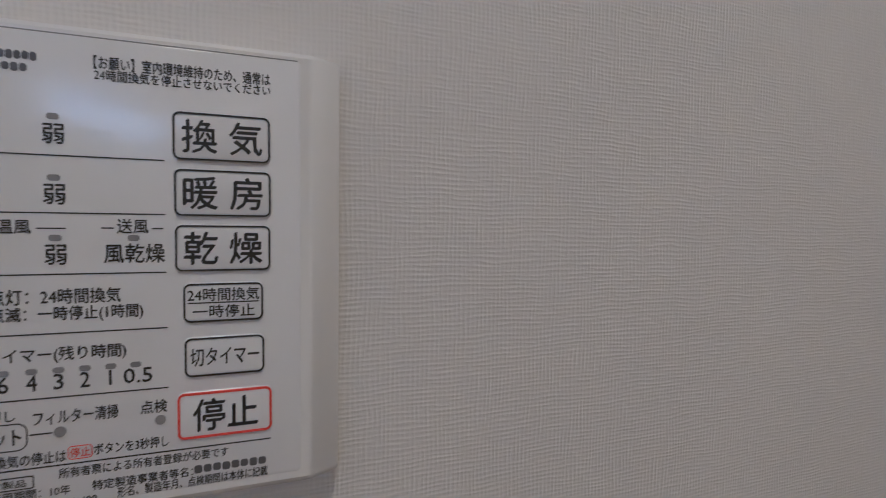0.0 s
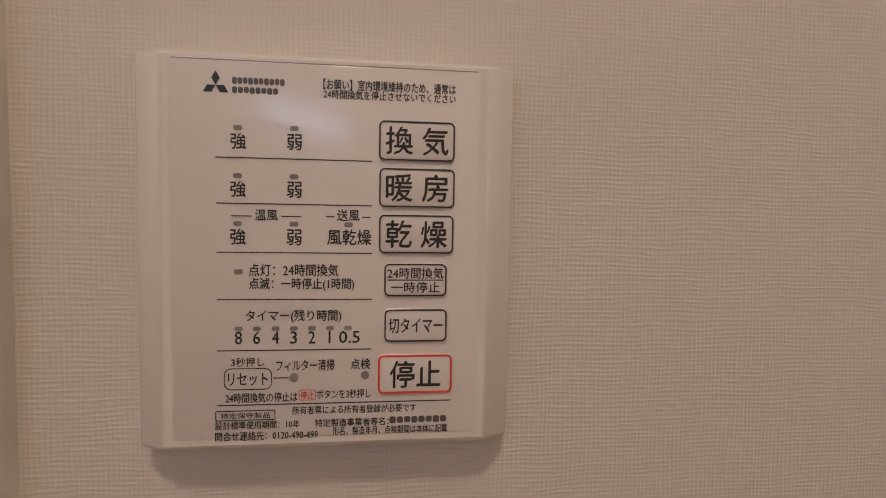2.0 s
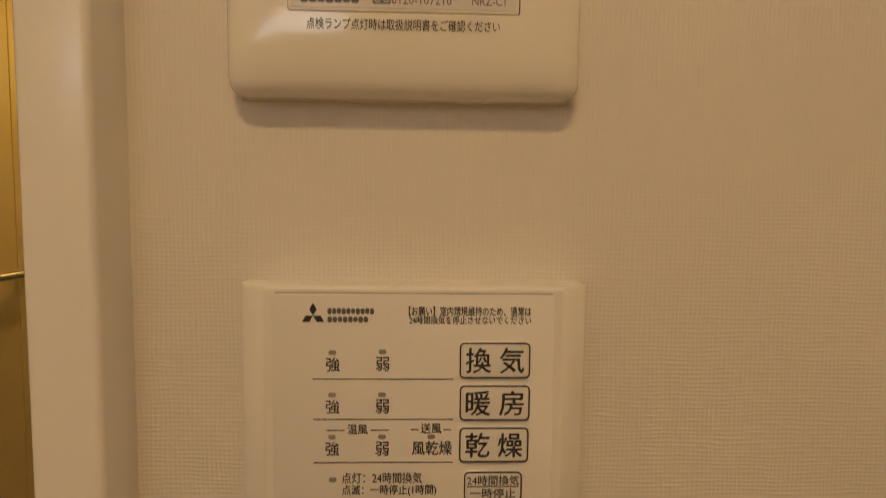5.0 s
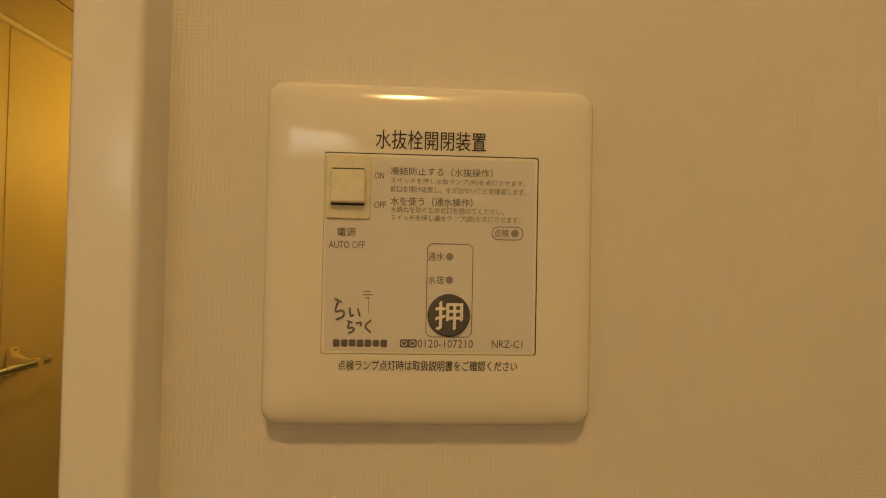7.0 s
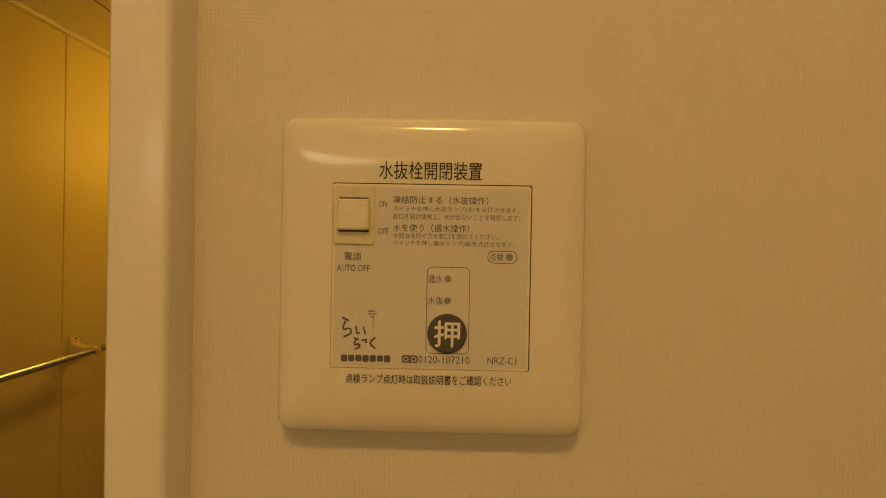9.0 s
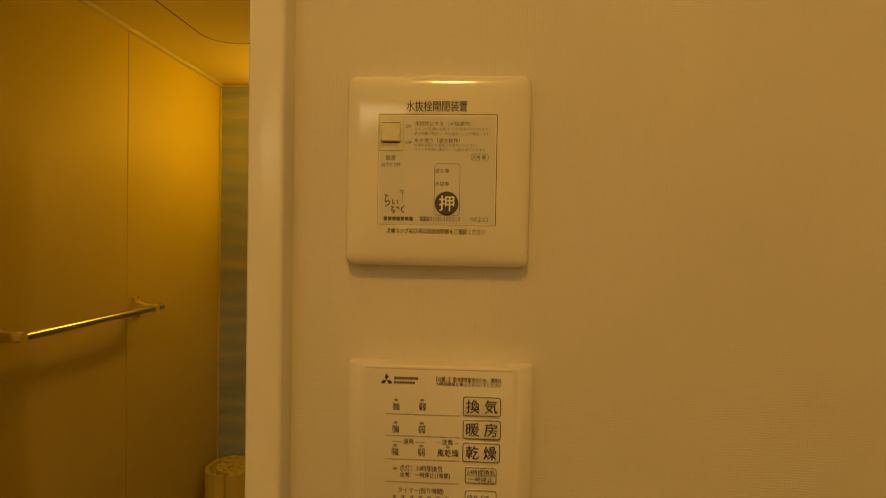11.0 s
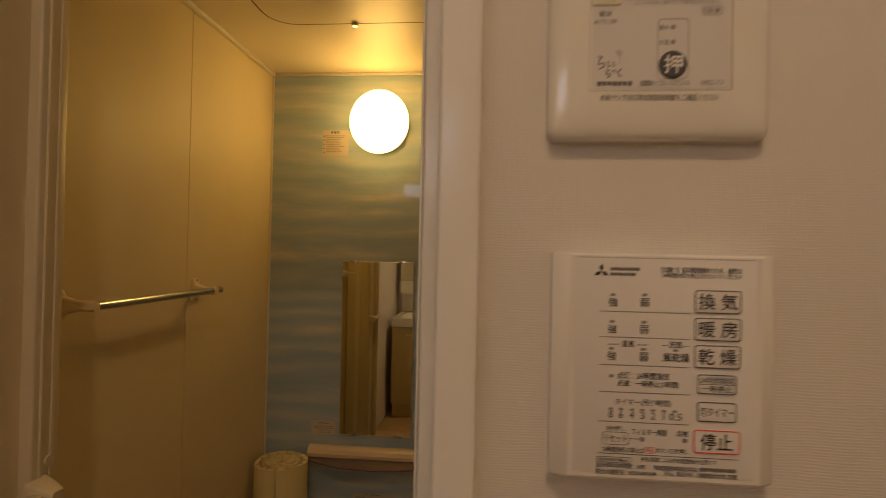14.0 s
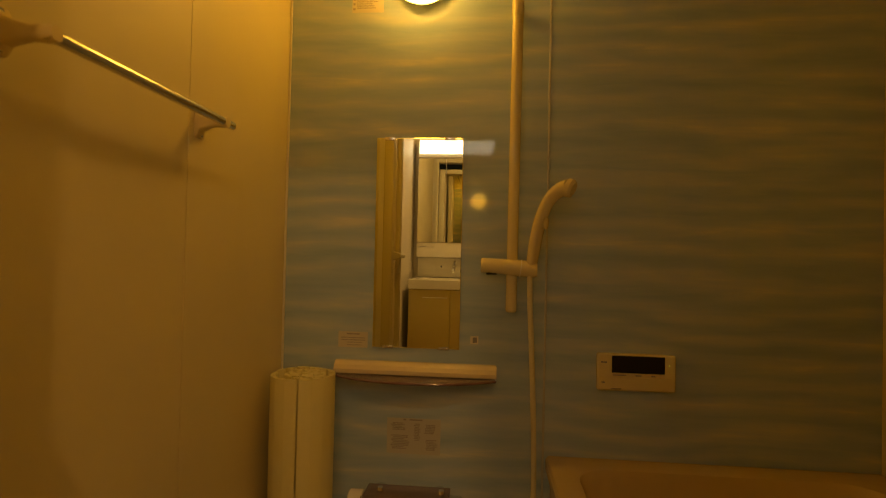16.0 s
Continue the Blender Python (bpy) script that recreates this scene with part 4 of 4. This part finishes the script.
def valve_plate():
    c = thing("valve_switch_plate", 0.0375, 0.0, 1.416, "ivory water drain valve switch plate with rounded corners", "switch plate")
    x0, x1, z0, z1 = -0.021, 0.0960, 1.3555, 1.4765
    part("backplate", slab(x0 - 0.0003, x1 + 0.0003, z0 - 0.0003, z1 + 0.0003, 0.0056, [(0, 0.0), (0, -0.0022)], 8), M_PLATE, c)
    part("cover", loft([[(x, y, z) for x, z in rounded(x0 + q, x1 - q, z0 + q, z1 - q, 0.0060 + 0.1 * q, 8)] for q, y in [(0.0004, -0.0024), (0, -0.0030), (0, -0.0052), (0.0004, -0.0068), (0.0012, -0.0082), (0.0026, -0.0094), (0.0050, -0.0104), (0.0090, -0.01115), (0.0135, -0.01165), (0.0170, -0.0119), (0.0190, -0.0120)]]), M_PLATE, c, "glossy ivory cover")
    plate = Print(c, x0, z1, -0.0120)

    def fitted(name, u0, u1, v0, v1, material, steps, r, label="", parent=None):
        X0, X1, Z0, Z1 = plate.at(u0, u1, v0, v1)
        return part(name, slab(X0, X1, Z0, Z1, r, steps, 4), material, parent or c, label)

    fitted("insert_gap", 21.3, 95.7, 25.7, 95.0, M_GAP, [(0, -0.0100), (0, -0.01206)], 0.0008)
    holder = fitted("insert_frame", 21.4, 95.3, 26.1, 94.9, M_PLATE, [(0, -0.0100), (0, -0.0121), (0.0003, -0.0123)], 0.0008)
    card = fitted("inlay_card", 22.4, 94.4, 27.1, 94.0, M_CARD, [(0, -0.0120), (0.0002, -0.0125)], 0.0006, "grey printed inlay card under a clear cover")
    unit = fitted("switch_unit", 21.8, 37.4, 26.6, 48.9, M_ROCKER, [(0, -0.0120), (0, -0.0128), (0.0005, -0.0132)], 0.0012, "aged ivory switch unit")
    fitted("rocker_gap", 23.9, 35.2, 31.3, 44.1, M_GAP, [(0, -0.0130), (0, -0.0133)], 0.0003, parent=unit)
    X0, X1, Z0, Z1 = plate.at(23.6, 35.5, 31.9, 43.4)
    part("rocker", loft([[(X0, -0.0130, Z1), (X1, -0.0130, Z1), (X1, -0.0130, Z0), (X0, -0.0130, Z0)], [(X0, -0.0143, Z1), (X1, -0.0143, Z1), (X1, -0.0152, Z0), (X0, -0.0152, Z0)], [(X0 + 0.0005, -0.0147, Z1 - 0.0005), (X1 - 0.0005, -0.0147, Z1 - 0.0005), (X1 - 0.0005, -0.0156, Z0 + 0.0007), (X0 + 0.0005, -0.0156, Z0 + 0.0007)]]), M_ROCKER, unit, "aged ivory rocker switch", smooth=20)
    onplate = Print(c, x0, z1, -0.0121, weight=0.003)
    plate = Print(card, x0, z1, -0.0125, M_GREYINK, 0.003)
    onplate.txt("水抜栓開閉装置", 38.6, 76.9, 17.5, 24.2, M_INK)
    plate.txt("ON", 38.5, 41.7, 32.4, 34.6)
    plate.txt("OFF", 38.5, 42.5, 42.5, 44.7)
    plate.txt("凍結防止する（水抜操作）", 43.9, 79.4, 30.3, 33.2)
    plate.txt("スイッチを押し水抜ランプ(赤)を点灯させます。", 44.0, 91.0, 34.1, 36.3, M_PALEINK)
    plate.txt("蛇口を開け吸気し、水が出ないことを確認します。", 44.0, 91.4, 36.9, 39.1, M_PALEINK)
    plate.txt("水を使う（通水操作）", 44.1, 72.5, 40.7, 43.7)
    plate.txt("水跳ねを防ぐため蛇口を閉めてください。", 44.2, 83.5, 44.0, 46.2, M_PALEINK)
    plate.txt("スイッチを押し通水ランプ(緑)を点灯させます。", 44.2, 89.4, 46.8, 49.2, M_PALEINK)
    plate.box(79.4, 90.5, 50.2, 54.9)
    plate.txt("点検", 80.2, 85.4, 51.1, 53.9)
    plate.dot(86.2, 88.9, 51.2, 53.8)
    plate.box(57.0, 73.1, 56.5, 88.9)
    plate.txt("通水", 57.4, 63.0, 59.6, 62.6)
    plate.dot(63.6, 66.2, 59.7, 62.3)
    plate.txt("水抜", 57.5, 63.2, 67.6, 70.6)
    plate.dot(63.6, 66.2, 67.7, 70.4)
    plate.push("押", 57.6, 72.3, 74.0, 88.5)
    plate.txt("電源", 26.1, 32.5, 51.7, 54.7)
    plate.txt("AUTO OFF", 23.4, 35.6, 56.3, 58.8)
    plate.logo2(25.5, 39.1, 72.7, 87.8)
    plate.blocks(25.5, 44.3, 89.9, 92.5, 7)
    plate.icon(48.3, 54.1, 89.7, 92.5)
    plate.txt("0120-107210", 54.4, 73.5, 89.7, 92.5)
    plate.txt("NRZ-C1", 80.1, 90.8, 89.7, 92.4)
    onplate.txt("点検ランプ点灯時は取扱説明書をご確認ください", 27.3, 89.2, 97.0, 100.6, M_INK)


valve_plate()

# ---- the washroom things, seen in the mirrors ----
def ceiling_lamp():
    c = thing("ceiling_light", 0.0, -0.85, TOP, "small lit round warm white ceiling downlight", "ceiling light")
    part("trim_ring", flat_slab(-0.065, 0.065, -0.915, -0.785, 0.065, [(0, TOP), (0.001, TOP - 0.005), (0.010, TOP - 0.008)], 12), M_CASE, c)
    part("diffuser", dome(0.0, -0.85, TOP - 0.008, 0.05, 0.05, 0.03, 32, 16), M_CEILINGLIGHT, c, "glowing dome diffuser")


ceiling_lamp()


def vanity():
    v = thing("vanity_unit", -0.495, -1.30, FLOOR, "cream washbasin vanity cabinet with a flat door", "vanity")
    x0, x1, y0, y1 = -0.797, -0.197, -1.055, WB
    part("carcass", block(x0 + 0.004, x1 - 0.004, y1 + 0.002, y0 - 0.020, FLOOR + 0.11, 0.725), M_VANITY, v)
    for a, b in ((x0 + 0.003, -0.4985), (-0.4955, x1 - 0.003)):
        d = part("door", block(a, b, y0 - 0.020, y0, FLOOR + 0.115, 0.728, 0.002), M_VANITY, v, "cream flat cabinet door")
        part("grip", block(a + 0.10, b - 0.02, y0 - 0.004, y0 + 0.003, 0.668, 0.674, 0.001), M_TRIM, d)
    part("toe_kick", block(x0 + 0.006, x1 - 0.006, y1 + 0.002, y0 - 0.055, FLOOR, FLOOR + 0.11), M_VANITY, v)
    bx0, bx1, by0, by1 = x0 + 0.05, x1 - 0.05, y1 + 0.09, y0 - 0.03
    rim = [(bx, by) for bx, by in rounded(bx0, bx1, by0, by1, 0.07, 6)]
    outer = rounded(x0, x1, y1, y0 + 0.012, 0.006, 6)
    b = loft([[(x, y, 0.732) for x, y in outer], [(x, y, 0.795) for x, y in outer], [(x, y, 0.800) for x, y in rounded(x0 + 0.004, x1 - 0.004, y1, y0 + 0.008, 0.006, 6)], [(x, y, 0.796) for x, y in rim],
              [(x, y, 0.74) for x, y in rounded(bx0 + 0.02, bx1 - 0.02, by0 + 0.02, by1 - 0.02, 0.07, 6)], [(x, y, 0.66) for x, y in rounded(bx0 + 0.06, bx1 - 0.06, by0 + 0.05, by1 - 0.06, 0.06, 6)]])
    part("basin_top", b, M_BASIN, v, "white basin counter")
    part("splashback", block(x0, x1, y1 + 0.001, y1 + 0.045, 0.800, 0.955, 0.004), M_BASIN, v, "white splashback")
    part("drain_knob", sweep([(-0.605, y1 + 0.045, 0.885), (-0.605, y1 + 0.060, 0.885)], [0.010, 0.008], 14), M_CHROME, v)
    f = part("tap", sweep(smooth_path([(-0.500, y1 + 0.045, 0.885), (-0.500, y1 + 0.09, 0.893), (-0.500, y1 + 0.16, 0.87), (-0.500, y1 + 0.175, 0.85)], 2), 0.013, 16), M_CHROME, v, "chrome basin tap")
    part("lever", sweep([(-0.500, y1 + 0.08, 0.90), (-0.495, y1 + 0.12, 0.93)], [0.016, 0.008], 14), M_CHROME, f)


vanity()


def mirror_cabinet():
    m = thing("mirror_cabinet", -0.495, -1.48, 1.4, "white mirror cabinet with a lit lamp over it", "mirror cabinet")
    x0, x1, y0 = -0.797, -0.197, -1.42
    part("carcass", block(x0, x1, WB + 0.001, y0 - 0.018, 0.957, 1.735, 0.002), M_BASIN, m)
    part("lower_rail", block(x0, x1, y0 - 0.018, y0 - 0.004, 0.958, 1.068, 0.002), M_BASIN, m, "white lower rail")
    p = part("socket_strip", block(-0.78, -0.66, y0 - 0.004, y0 - 0.002, 1.03, 1.052, 0.0008), M_CASE, m)
    for x in (-0.772, -0.752, -0.732):
        part("socket_mark", block(x, x + 0.010, y0 - 0.002, y0 - 0.0012, 1.038, 1.044), M_GREYINK, p)
    for a, b in ((x0 + 0.001, -0.5765), (-0.5745, x1 - 0.001)):
        d = part("mirror_door", block(a, b, y0 - 0.018, y0 - 0.003, 1.072, 1.733, 0.0008, 1), M_CASE, m)
        part("glass", block(a + 0.002, b - 0.002, y0 - 0.003, y0 - 0.0005, 1.074, 1.731), M_MIRROR, d, "silvered glass", smooth=0)
    part("lamp_box", block(x0, x1, WB + 0.001, y0 + 0.004, 1.737, 1.880, 0.004), M_BASIN, m)
    part("diffuser", block(x0 + 0.012, x1 - 0.012, y0 + 0.0045, y0 + 0.016, 1.768, 1.868, 0.004), M_TUBELIGHT, m, "glowing white lamp diffuser")


mirror_cabinet()

# ---- floor boards ----
count = 12
step = (0.02 - WB) / count
lengths = (0.62, 0.90, 0.48)
meshes = {}
for row in range(count):
    x = WL - 0.2 * (row % 3)
    k = row
    while x < WR - 0.01:
        x0, x1 = max(x, WL), min(x + lengths[k % 3], WR)
        length = round(x1 - x0, 3)
        if length not in meshes:
            meshes[length] = finish("board", block(0.0006, length - 0.0006, 0.0006, step - 0.0006, -0.004, 0.0, 0.0008, 1), M_BOARD, 0)
        ob = new("board", meshes[length])
        ob.location = (x0, WB + row * step, FLOOR)
        ob.parent = floor
        x = x1
        k += 1
